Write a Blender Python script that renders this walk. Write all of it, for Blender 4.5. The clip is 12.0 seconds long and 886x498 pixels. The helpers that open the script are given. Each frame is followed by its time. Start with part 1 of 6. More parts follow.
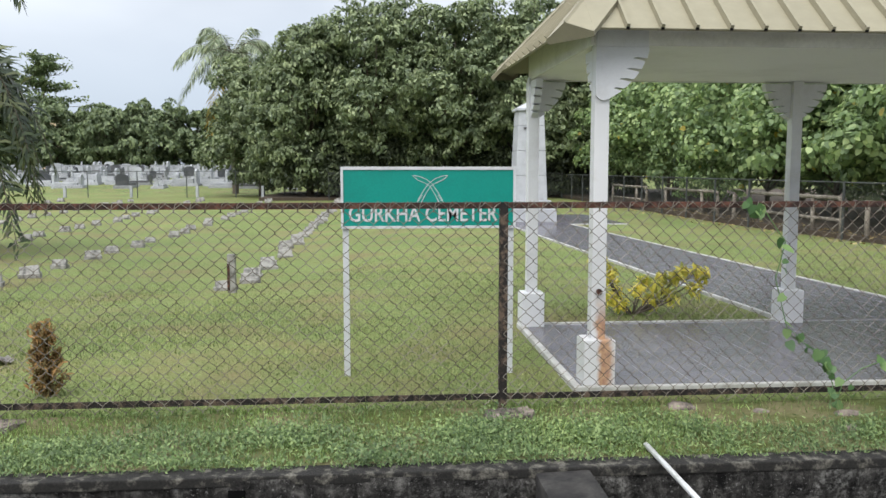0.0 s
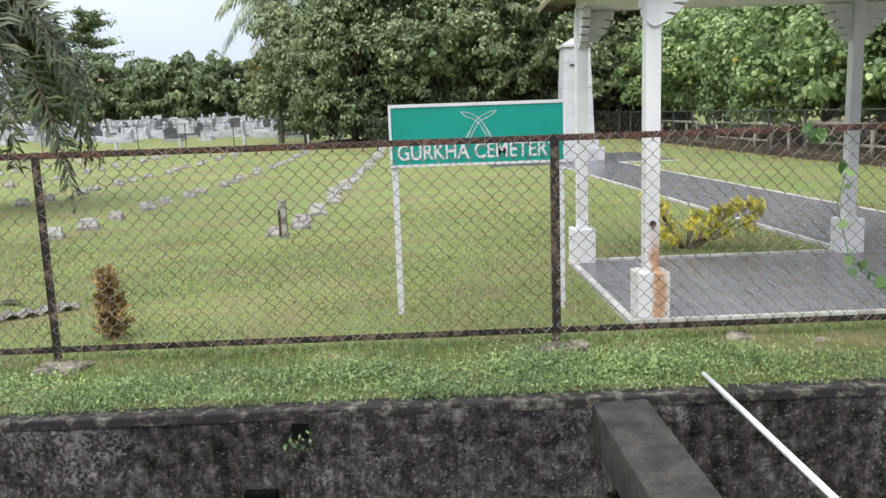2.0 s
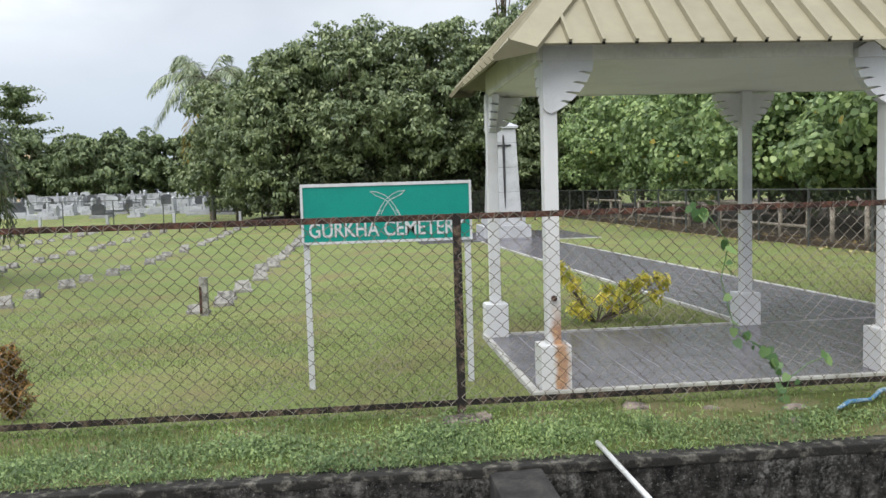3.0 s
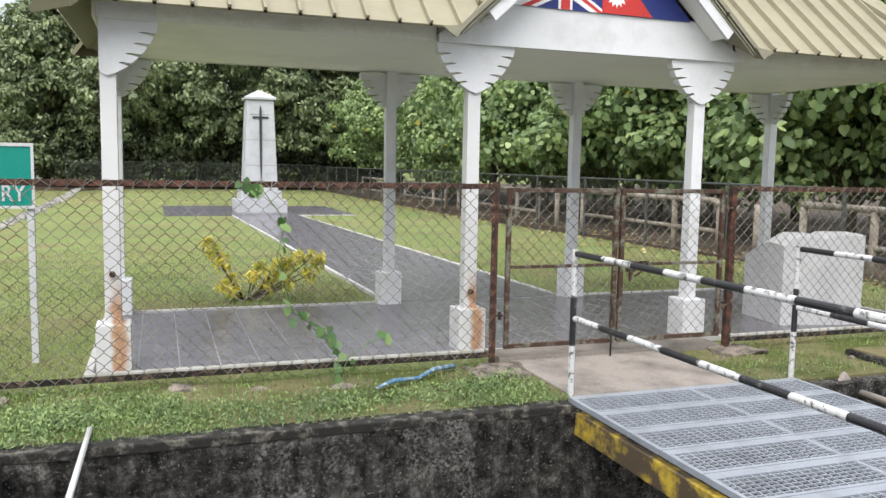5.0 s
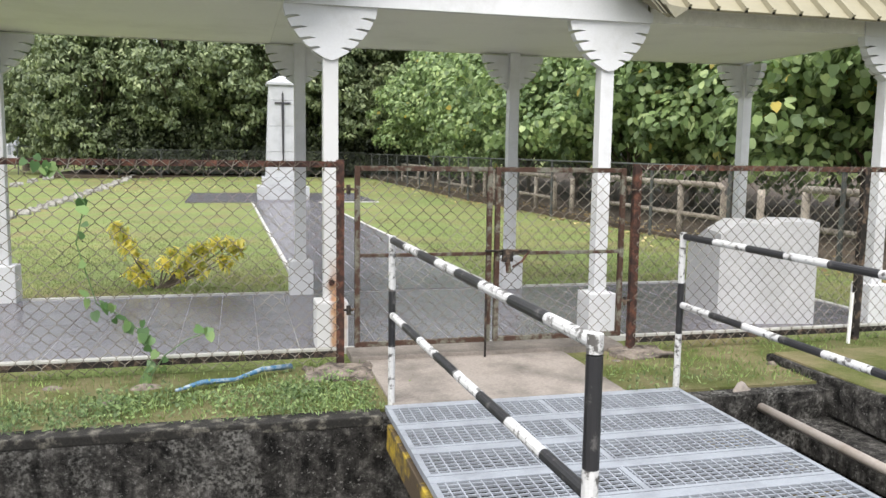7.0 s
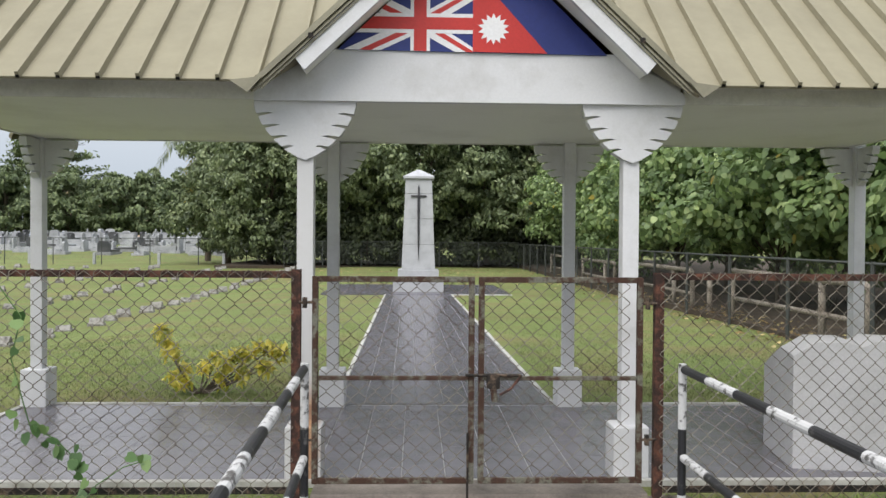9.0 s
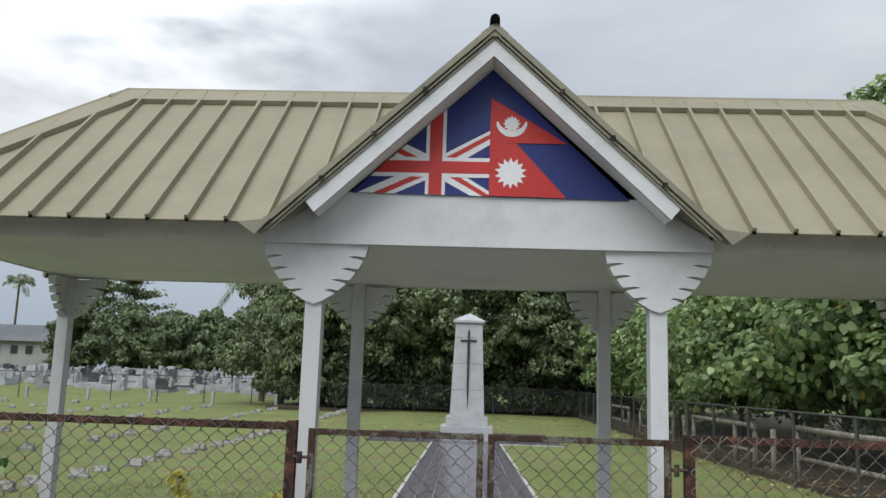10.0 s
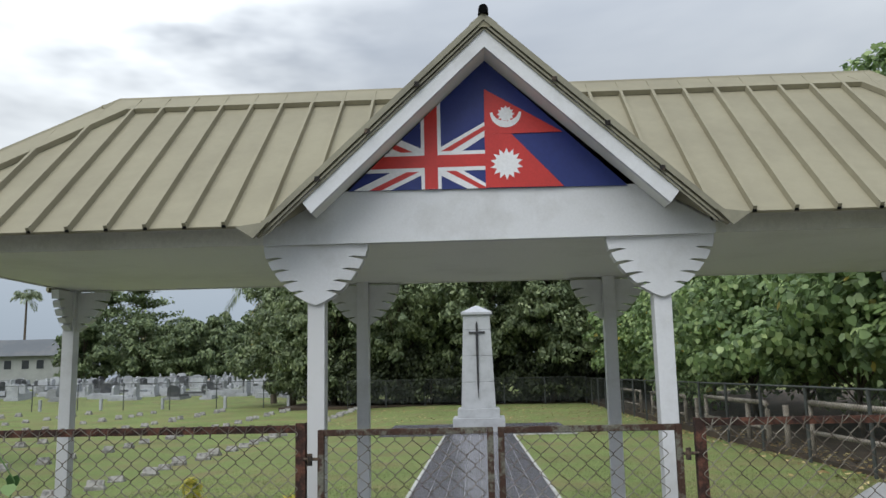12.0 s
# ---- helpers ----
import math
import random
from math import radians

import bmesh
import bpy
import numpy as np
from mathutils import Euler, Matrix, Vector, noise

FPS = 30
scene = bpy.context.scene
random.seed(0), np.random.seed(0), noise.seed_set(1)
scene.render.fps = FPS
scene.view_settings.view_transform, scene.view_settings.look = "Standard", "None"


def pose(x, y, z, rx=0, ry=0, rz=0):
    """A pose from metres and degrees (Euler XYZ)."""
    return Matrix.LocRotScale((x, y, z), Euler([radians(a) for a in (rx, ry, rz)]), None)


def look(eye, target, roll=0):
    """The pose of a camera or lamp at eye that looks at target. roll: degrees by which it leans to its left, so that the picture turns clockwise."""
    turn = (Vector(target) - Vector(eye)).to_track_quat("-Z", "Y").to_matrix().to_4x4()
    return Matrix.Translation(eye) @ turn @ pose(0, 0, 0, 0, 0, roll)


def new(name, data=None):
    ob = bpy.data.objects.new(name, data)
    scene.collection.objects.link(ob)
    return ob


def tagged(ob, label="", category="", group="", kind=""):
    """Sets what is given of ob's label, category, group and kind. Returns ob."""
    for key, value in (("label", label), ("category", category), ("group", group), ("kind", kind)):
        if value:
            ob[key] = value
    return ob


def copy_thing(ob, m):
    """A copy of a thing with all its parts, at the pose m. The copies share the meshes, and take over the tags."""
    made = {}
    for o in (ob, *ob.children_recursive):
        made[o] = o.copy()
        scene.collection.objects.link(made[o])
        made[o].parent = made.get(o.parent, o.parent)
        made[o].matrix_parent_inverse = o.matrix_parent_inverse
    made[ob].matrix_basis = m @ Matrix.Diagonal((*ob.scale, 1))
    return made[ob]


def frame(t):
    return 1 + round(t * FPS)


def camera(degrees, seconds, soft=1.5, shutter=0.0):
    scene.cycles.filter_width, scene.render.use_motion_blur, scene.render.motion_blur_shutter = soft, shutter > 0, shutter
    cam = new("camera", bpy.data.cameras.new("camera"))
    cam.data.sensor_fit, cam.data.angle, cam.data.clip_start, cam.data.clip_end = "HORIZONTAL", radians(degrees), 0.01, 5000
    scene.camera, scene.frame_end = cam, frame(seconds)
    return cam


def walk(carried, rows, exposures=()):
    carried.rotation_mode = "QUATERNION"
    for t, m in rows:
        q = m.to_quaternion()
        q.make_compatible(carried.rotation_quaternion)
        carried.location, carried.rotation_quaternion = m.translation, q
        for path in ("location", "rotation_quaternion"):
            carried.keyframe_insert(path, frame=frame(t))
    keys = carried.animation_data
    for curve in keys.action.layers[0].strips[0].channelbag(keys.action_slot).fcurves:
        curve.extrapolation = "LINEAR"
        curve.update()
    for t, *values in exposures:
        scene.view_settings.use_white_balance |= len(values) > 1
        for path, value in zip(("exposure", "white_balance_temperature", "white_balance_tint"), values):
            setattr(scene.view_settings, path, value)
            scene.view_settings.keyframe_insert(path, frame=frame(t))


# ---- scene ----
cam = camera(57.2, 12.0)
PATH = [
    (0, (-5.495, -6.078, 1.651), (-5.338, -4.094, 1.455), 0.0),
    (0.5, (-5.502, -6.089, 1.636), (-5.352, -4.107, 1.414), 0.7),
    (1, (-5.501, -6.078, 1.613), (-5.393, -4.104, 1.311), -0.6),
    (1.5, (-5.504, -6.072, 1.598), (-5.512, -4.097, 1.282), -1.9),
    (2, (-5.527, -6.075, 1.592), (-5.488, -4.102, 1.263), -2.0),
    (2.5, (-5.548, -6.123, 1.599), (-5.436, -4.143, 1.339), -1.6),
    (3, (-5.328, -6.266, 1.601), (-5.125, -4.281, 1.454), -1.7),
    (3.5, (-4.979, -6.342, 1.609), (-4.411, -4.436, 1.399), -0.0),
    (3.7, (-4.835, -6.359, 1.601), (-4.202, -4.473, 1.396), -0.3),
    (5.3, (-3.249, -6.432, 1.565), (-2.568, -4.562, 1.363), 1.8),
    (5.5, (-3.076, -6.429, 1.586), (-2.346, -4.577, 1.395), 1.6),
    (6, (-2.621, -6.42, 1.586), (-1.886, -4.564, 1.457), 1.0),
    (6.5, (-2.21, -6.313, 1.535), (-1.683, -4.388, 1.403), -0.5),
    (6.7, (-2.037, -6.268, 1.522), (-1.621, -4.32, 1.337), 0.2),
    (7, (-1.765, -6.208, 1.501), (-1.277, -4.283, 1.264), 0.8),
    (7.2, (-1.549, -6.158, 1.492), (-1.052, -4.235, 1.26), 0.6),
    (8.8, (-0.44, -5.705, 1.642), (-0.294, -3.711, 1.589), -0.1),
    (9, (-0.358, -5.606, 1.633), (-0.291, -3.607, 1.607), 0.4),
    (9.5, (-0.194, -5.379, 1.692), (-0.23, -3.391, 1.909), 2.1),
    (10, (-0.055, -5.324, 1.683), (-0.14, -3.352, 2.005), 1.8),
    (10.5, (-0.032, -5.312, 1.689), (-0.148, -3.343, 2.02), 1.0),
    (11, (-0.021, -5.307, 1.686), (-0.128, -3.335, 2.004), 0.1),
    (11.5, (-0.033, -5.304, 1.682), (-0.13, -3.33, 1.988), -0.6),
    (12, (-0.031, -5.301, 1.696), (-0.126, -3.327, 2.001), -1.2),
]
walk(cam, [(t, look(eye, target, roll)) for t, eye, target, roll in PATH],
     [(0, 1.2, 6450, 9), (0.4, 1.46, 6450, 9), (1.5, 1.46, 6500, 9), (2.5, 1.34, 6500, 9), (3.0, 1.14, 6500, 9), (3.5, 1.3, 6550, 10), (5.5, 1.48, 6600, 10), (6.5, 1.36, 6600, 10), (7.0, 1.58, 6700, 10), (7.2, 1.58, 6700, 10), (8.8, 1.2, 6700, 10), (9.5, 0.64, 6450, 8), (12, 0.54, 6300, 7)])

# ---- world, sun ----
world = bpy.data.worlds.new("overcast_sky")
scene.world = world
world.use_nodes = True
wn, wl = world.node_tree.nodes, world.node_tree.links
wn.clear()
SUN_ELEV, SUN_AZIM = 52.0, 210.0


def wnode(kind, **values):
    n = wn.new(kind)
    for key, value in values.items():
        n.inputs[key].default_value = value
    return n


w_out, w_bg = wn.new("ShaderNodeOutputWorld"), wn.new("ShaderNodeBackground")
w_sky = wn.new("ShaderNodeTexSky")
w_sky.sky_type, w_sky.sun_disc = "NISHITA", False
w_sky.sun_elevation, w_sky.sun_rotation = radians(SUN_ELEV), radians(SUN_AZIM)
w_coord, w_map = wn.new("ShaderNodeTexCoord"), wn.new("ShaderNodeMapping")
w_map.inputs["Scale"].default_value = (1.0, 1.0, 2.6)
w_map.inputs["Location"].default_value = (0.35, 0.1, 0.25)
w_n1 = wnode("ShaderNodeTexNoise", Scale=1.5, Detail=5.0, Roughness=0.5, Distortion=0.25)
w_r1 = wn.new("ShaderNodeValToRGB")
w_r1.color_ramp.elements[0].position, w_r1.color_ramp.elements[0].color = 0.36, (2.3, 2.45, 2.8, 1)
w_r1.color_ramp.elements[1].position, w_r1.color_ramp.elements[1].color = 0.66, (4.25, 4.3, 4.4, 1)
w_sep, w_hor = wn.new("ShaderNodeSeparateXYZ"), wn.new("ShaderNodeMapRange")
w_hor.inputs["From Min"].default_value, w_hor.inputs["From Max"].default_value = 0.05, 0.24
w_blue, w_mix = wn.new("ShaderNodeMixRGB"), wn.new("ShaderNodeMixRGB")
w_blue.inputs[1].default_value = (2.35, 2.65, 3.25, 1)
w_mix.inputs[0].default_value = 0.88
wl.new(w_coord.outputs["Generated"], w_map.inputs["Vector"])
wl.new(w_map.outputs["Vector"], w_n1.inputs["Vector"])
wl.new(w_n1.outputs["Fac"], w_r1.inputs["Fac"])
wl.new(w_coord.outputs["Generated"], w_sep.inputs["Vector"])
wl.new(w_sep.outputs["Z"], w_hor.inputs["Value"])
wl.new(w_hor.outputs["Result"], w_blue.inputs[0])
w_dist, w_near, w_lit, w_gap = wn.new("ShaderNodeVectorMath"), wn.new("ShaderNodeMapRange"), wn.new("ShaderNodeMixRGB"), wn.new("ShaderNodeMath")
w_dist.operation = "DISTANCE"
w_dist.inputs[1].default_value = (-0.39, 0.80, 0.46)
wl.new(w_coord.outputs["Generated"], w_dist.inputs[0])
w_near.inputs["From Min"].default_value, w_near.inputs["From Max"].default_value = 0.36, 0.1
wl.new(w_dist.outputs["Value"], w_near.inputs["Value"])
w_n2 = wnode("ShaderNodeTexNoise", Scale=4.2, Detail=4.0, Roughness=0.5)
wl.new(w_map.outputs["Vector"], w_n2.inputs["Vector"])
w_gap.operation = "MULTIPLY_ADD"
w_gap.inputs[1].default_value, w_gap.inputs[2].default_value = 5.0, -2.05
w_gap.use_clamp = True
wl.new(w_n2.outputs["Fac"], w_gap.inputs[0])
w_fac = wn.new("ShaderNodeMath")
w_fac.operation = "MULTIPLY"
wl.new(w_near.outputs["Result"], w_fac.inputs[0])
wl.new(w_gap.outputs["Value"], w_fac.inputs[1])
wl.new(w_fac.outputs["Value"], w_lit.inputs[0])
wl.new(w_r1.outputs["Color"], w_lit.inputs[1])
w_lit.inputs[2].default_value = (8.5, 8.5, 8.5, 1)
wl.new(w_lit.outputs["Color"], w_blue.inputs[2])
wl.new(w_sky.outputs["Color"], w_mix.inputs[1])
wl.new(w_blue.outputs["Color"], w_mix.inputs[2])
w_zen, w_gain = wn.new("ShaderNodeMapRange"), wn.new("ShaderNodeVectorMath")
w_zen.inputs["From Min"].default_value, w_zen.inputs["From Max"].default_value = 0.3, 1.0
w_zen.inputs["To Min"].default_value, w_zen.inputs["To Max"].default_value = 0.97, 2.6
w_gain.operation = "SCALE"
wl.new(w_sep.outputs["Z"], w_zen.inputs["Value"])
wl.new(w_mix.outputs["Color"], w_gain.inputs[0])
wl.new(w_zen.outputs["Result"], w_gain.inputs["Scale"])
wl.new(w_gain.outputs["Vector"], w_bg.inputs["Color"])
w_bg.inputs["Strength"].default_value = 0.106
wl.new(w_bg.outputs["Background"], w_out.inputs["Surface"])

sun = new("sun", bpy.data.lights.new("sun", "SUN"))
sun.data.energy, sun.data.angle, sun.data.color = 1.5, radians(60), (1.0, 0.975, 0.94)
_el, _az = radians(SUN_ELEV), radians(SUN_AZIM)
sun.matrix_world = look((20 * math.sin(_az), 20 * math.cos(_az), 30), (20 * math.sin(_az) - math.cos(_el) * math.sin(_az), 20 * math.cos(_az) - math.cos(_el) * math.cos(_az), 30 - math.sin(_el)))


# ---- materials ----
def mat(name, base, rough=0.7, metal=0.0, spec=0.4):
    m = bpy.data.materials.new(name)
    m.use_nodes = True
    p = m.node_tree.nodes["Principled BSDF"]
    p.inputs["Base Color"].default_value = (*base, 1)
    p.inputs["Roughness"].default_value = rough
    p.inputs["Metallic"].default_value = metal
    p.inputs["Specular IOR Level"].default_value = spec
    return m, p, m.node_tree.nodes, m.node_tree.links


def noise_node(n, l, scale, detail=4.0, rough=0.6, coord=None, dist=0.0):
    t = n.new("ShaderNodeTexNoise")
    t.inputs["Scale"].default_value, t.inputs["Detail"].default_value = scale, detail
    t.inputs["Roughness"].default_value, t.inputs["Distortion"].default_value = rough, dist
    if coord is not None:
        l.new(coord, t.inputs["Vector"])
    return t.outputs["Fac"]


def ramp(n, l, fac, *stops):
    r = n.new("ShaderNodeValToRGB")
    e = r.color_ramp.elements
    while len(e) < len(stops):
        e.new(0.5)
    for k, (p, c) in enumerate(stops):
        e[k].position = p
        e[k].color = (*c, 1) if len(c) == 3 else c
    l.new(fac, r.inputs["Fac"])
    return r.outputs["Color"]


def mixc(n, l, fac, a, b, blend="MIX"):
    m = n.new("ShaderNodeMixRGB")
    m.blend_type = blend
    for k, v in enumerate((fac, a, b)):
        if isinstance(v, (int, float)):
            m.inputs[k].default_value = v if k == 0 else (v, v, v, 1)
        elif isinstance(v, tuple):
            m.inputs[k].default_value = (*v, 1)
        else:
            l.new(v, m.inputs[k])
    return m.outputs["Color"]


def bump(n, l, p, height, strength=0.4, dist=0.01):
    b = n.new("ShaderNodeBump")
    b.inputs["Strength"].default_value, b.inputs["Distance"].default_value = strength, dist
    l.new(height, b.inputs["Height"])
    l.new(b.outputs["Normal"], p.inputs["Normal"])


def object_coord(n):
    return n.new("ShaderNodeTexCoord").outputs["Object"]


def world_coord(n):
    return n.new("ShaderNodeNewGeometry").outputs["Position"]


def worn(name, base, dirt, rough=0.6, metal=0.0, scale=3.0, fine=40.0, low=0.45, high=0.75, relief=0.25, amount=1.0, where="world", spec=0.4, grain=(0.9, 1.06)):
    """A surface of one base colour with larger stains and fine grain."""
    m, p, n, l = mat(name, base, rough, metal, spec)
    c = world_coord(n) if where == "world" else object_coord(n)
    big = noise_node(n, l, scale, 6.0, 0.65, c)
    small = noise_node(n, l, fine, 4.0, 0.7, c)
    stain = ramp(n, l, big, (low, (0, 0, 0)), (high, (amount,) * 3))
    col = mixc(n, l, stain, base, dirt)
    speck = ramp(n, l, small, (0.3, (grain[0],) * 3), (0.7, (grain[1],) * 3))
    l.new(mixc(n, l, 1.0, col, speck, "MULTIPLY"), p.inputs["Base Color"])
    bump(n, l, p, small, relief, 0.004)
    return m


def lawn_material(name, greens, dry, patch):
    m, p, n, l = mat(name, greens[0], 0.9, 0, 0.15)
    c = world_coord(n)
    a = noise_node(n, l, patch, 5.0, 0.6, c)
    b = noise_node(n, l, 26.0, 5.0, 0.75, c)
    d = noise_node(n, l, patch * 0.45, 3.0, 0.5, c)
    g = ramp(n, l, b, (0.3, greens[0]), (0.55, greens[1]), (0.78, greens[2]))
    f = ramp(n, l, a, (0.45, (0, 0, 0)), (0.68, (0.85, 0.85, 0.85)))
    g2 = mixc(n, l, f, g, dry)
    e = ramp(n, l, d, (0.3, (0.82, 0.86, 0.8)), (0.7, (1.12, 1.1, 1.05)))
    l.new(mixc(n, l, 1.0, g2, e, "MULTIPLY"), p.inputs["Base Color"])
    bump(n, l, p, b, 0.8, 0.03)
    return m


M_LAWN = lawn_material("lawn_turf", [(0.07, 0.095, 0.03), (0.182, 0.226, 0.08), (0.3, 0.325, 0.135)], (0.2, 0.16, 0.085), 0.7)
M_VERGE = lawn_material("verge_soil", [(0.055, 0.07, 0.02), (0.095, 0.11, 0.035), (0.16, 0.135, 0.075)], (0.24, 0.19, 0.125), 1.4)


def leaf_material(name, dark, mid, light, trans=0.25, rough=0.5, odd=None):
    m, p, n, l = mat(name, mid, rough, 0, 0.5)
    g = n.new("ShaderNodeNewGeometry")
    col = ramp(n, l, g.outputs["Random Per Island"], (0.0, dark), (0.55, mid), (0.93, light), *([(0.99, light), (0.995, odd)] if odd else []))
    big = noise_node(n, l, 1.1, 3.0, 0.55, g.outputs["Position"])
    tone = ramp(n, l, big, (0.32, (0.66, 0.7, 0.66)), (0.68, (1.32, 1.27, 1.1)))
    c = mixc(n, l, 1.0, col, tone, "MULTIPLY")
    l.new(c, p.inputs["Base Color"])
    t = n.new("ShaderNodeBsdfTranslucent")
    l.new(c, t.inputs["Color"])
    s = n.new("ShaderNodeMixShader")
    s.inputs[0].default_value = trans
    out = n["Material Output"]
    l.new(p.outputs["BSDF"], s.inputs[1])
    l.new(t.outputs["BSDF"], s.inputs[2])
    l.new(s.outputs["Shader"], out.inputs["Surface"])
    return m


M_BLADE = leaf_material("grass_blades", (0.085, 0.14, 0.038), (0.175, 0.275, 0.08), (0.3, 0.4, 0.15), 0.3, 0.6)
M_TURF = leaf_material("turf_blades", (0.08, 0.108, 0.036), (0.195, 0.238, 0.088), (0.345, 0.36, 0.18), 0.28, 0.7)
M_WEED = leaf_material("weed_leaves", (0.055, 0.092, 0.034), (0.135, 0.21, 0.078), (0.26, 0.345, 0.145), 0.3, 0.55)
M_LEAF_BACK = leaf_material("tree_leaves_deep", (0.07, 0.1, 0.05), (0.168, 0.215, 0.112), (0.3, 0.352, 0.21), 0.3, 0.55)
M_LEAF_RIGHT = leaf_material("broad_leaves", (0.1, 0.155, 0.068), (0.21, 0.305, 0.13), (0.39, 0.49, 0.24), 0.42, 0.5, (0.42, 0.34, 0.06))
# leaf colours darkened to carry the shade under the canopy
M_UNDERSHADE = leaf_material("canopy_shade_leaves", (0.02, 0.03, 0.014), (0.04, 0.055, 0.024), (0.075, 0.095, 0.045), 0.1, 0.6)
M_LEAF_FAR = leaf_material("far_leaves", (0.065, 0.095, 0.046), (0.13, 0.175, 0.085), (0.22, 0.27, 0.14), 0.25, 0.6)
M_PALM = leaf_material("palm_leaflets", (0.035, 0.052, 0.028), (0.075, 0.1, 0.05), (0.16, 0.18, 0.085), 0.25, 0.4)
M_COCO = leaf_material("coconut_leaflets", (0.13, 0.17, 0.1), (0.25, 0.3, 0.2), (0.4, 0.44, 0.32), 0.3, 0.4)
M_DEADFROND = leaf_material("dead_frond", (0.25, 0.17, 0.05), (0.42, 0.31, 0.09), (0.55, 0.45, 0.16), 0.2, 0.7)
M_CROTON = leaf_material("croton_leaves", (0.3, 0.34, 0.05), (0.72, 0.62, 0.09), (0.93, 0.83, 0.22), 0.35, 0.45)
M_DRY = leaf_material("dried_shrub", (0.1, 0.085, 0.03), (0.22, 0.135, 0.055), (0.38, 0.22, 0.09), 0.2, 0.8)
M_VINE = leaf_material("vine_leaves", (0.05, 0.115, 0.04), (0.1, 0.19, 0.07), (0.18, 0.28, 0.11), 0.3, 0.45)
M_LITTER = leaf_material("fallen_leaves", (0.14, 0.09, 0.04), (0.28, 0.19, 0.08), (0.45, 0.38, 0.2), 0.1, 0.8)

M_BARK = worn("bark", (0.12, 0.095, 0.07), (0.05, 0.045, 0.035), 0.9, 0, 2.0, 18, relief=0.8)
M_WHITE = worn("white_paint", (0.63, 0.635, 0.65), (0.42, 0.415, 0.4), 0.5, 0, 1.8, 60, 0.5, 0.85, 0.1, grain=(0.95, 1.03))
M_CEIL = worn("ceiling_paint", (0.83, 0.825, 0.78), (0.7, 0.69, 0.64), 0.6, 0, 1.1, 50, 0.5, 0.8, 0.06, grain=(0.96, 1.02))
M_ROOF = worn("beige_roof_metal", (0.27, 0.247, 0.172), (0.19, 0.172, 0.12), 0.62, 0.0, 1.6, 12, 0.4, 0.8, 0.02, 0.7, spec=0.22, grain=(0.95, 1.03))
M_TRIM = worn("olive_roof_trim", (0.25, 0.235, 0.17), (0.14, 0.13, 0.1), 0.5, 0.0, 1.5, 30, relief=0.1)
M_FASCIA = worn("fascia_board", (0.72, 0.71, 0.67), (0.5, 0.49, 0.45), 0.6, 0, 1.6, 40, relief=0.1)
M_KERB = worn("pale_kerb", (0.46, 0.455, 0.43), (0.25, 0.245, 0.215), 0.8, 0, 3.0, 60, 0.42, 0.72, 0.4)
M_GRANITE = worn("pale_granite", (0.43, 0.44, 0.46), (0.31, 0.315, 0.33), 0.5, 0, 2.0, 90, relief=0.1)
M_BRONZE = worn("dark_bronze", (0.045, 0.045, 0.05), (0.09, 0.085, 0.08), 0.5, 0.6, 4, 50, relief=0.1)
M_GRAVE = worn("weathered_marker", (0.29, 0.28, 0.255), (0.075, 0.072, 0.066), 0.85, 0, 7.0, 60, 0.45, 0.66, 0.6)
M_TOMB = worn("white_tomb", (0.42, 0.43, 0.45), (0.25, 0.26, 0.27), 0.6, 0, 0.8, 6, 0.4, 0.7, relief=0.2)
# brown soil, its colour darkened for the shade under the trees
M_SOIL = worn("soil_with_painted_shade", (0.06, 0.045, 0.032), (0.12, 0.085, 0.055), 0.95, 0, 1.2, 30, relief=0.6)
M_TOMBDARK = worn("black_granite_tomb", (0.05, 0.052, 0.058), (0.12, 0.12, 0.12), 0.3, 0, 1.5, 40, relief=0.05)
M_TOMBGREY = worn("grey_tomb", (0.25, 0.258, 0.265), (0.2, 0.2, 0.2), 0.7, 0, 1.2, 30, relief=0.2)
M_GREEN = worn("sign_green", (0.0, 0.215, 0.17), (0.0, 0.18, 0.145), 0.35, 0, 3, 60, relief=0.03)
M_SIGNWHITE = worn("sign_white", (0.5, 0.51, 0.52), (0.38, 0.38, 0.37), 0.45, 0, 6, 60, 0.5, 0.8, 0.05)
M_GALV = worn("galvanised_grating", (0.33, 0.355, 0.39), (0.23, 0.245, 0.27), 0.5, 0.3, 5, 70, relief=0.1)
M_BLACKPAINT = worn("black_paint", (0.018, 0.018, 0.02), (0.12, 0.115, 0.11), 0.45, 0, 14, 60, 0.58, 0.7, 0.15)
M_BANDWHITE = worn("chipped_white_paint", (0.52, 0.52, 0.515), (0.09, 0.085, 0.08), 0.5, 0, 22, 70, 0.52, 0.6, 0.2)
M_PVC = worn("white_pvc", (0.78, 0.78, 0.76), (0.5, 0.49, 0.44), 0.4, 0, 4, 50, relief=0.05)
M_PIPEOLD = worn("stained_pipe", (0.34, 0.3, 0.265), (0.22, 0.18, 0.14), 0.6, 0, 5, 50, relief=0.2)
M_PAD = worn("worn_concrete_pad", (0.28, 0.245, 0.215), (0.11, 0.098, 0.085), 0.85, 0, 1.9, 50, 0.42, 0.68, 0.4, grain=(0.75, 1.12))
M_FOOT = worn("footing_concrete", (0.24, 0.2, 0.165), (0.06, 0.05, 0.042), 0.9, 0, 9, 50, 0.4, 0.6, 0.9, grain=(0.6, 1.2))
M_PAVER = worn("dark_paver", (0.14, 0.133, 0.152), (0.1, 0.096, 0.11), 0.24, 0, 2.2, 60, 0.4, 0.7, 0.15, spec=0.6)
M_BED = worn("joint_mortar", (0.27, 0.265, 0.275), (0.15, 0.148, 0.155), 0.8, 0, 5, 60)
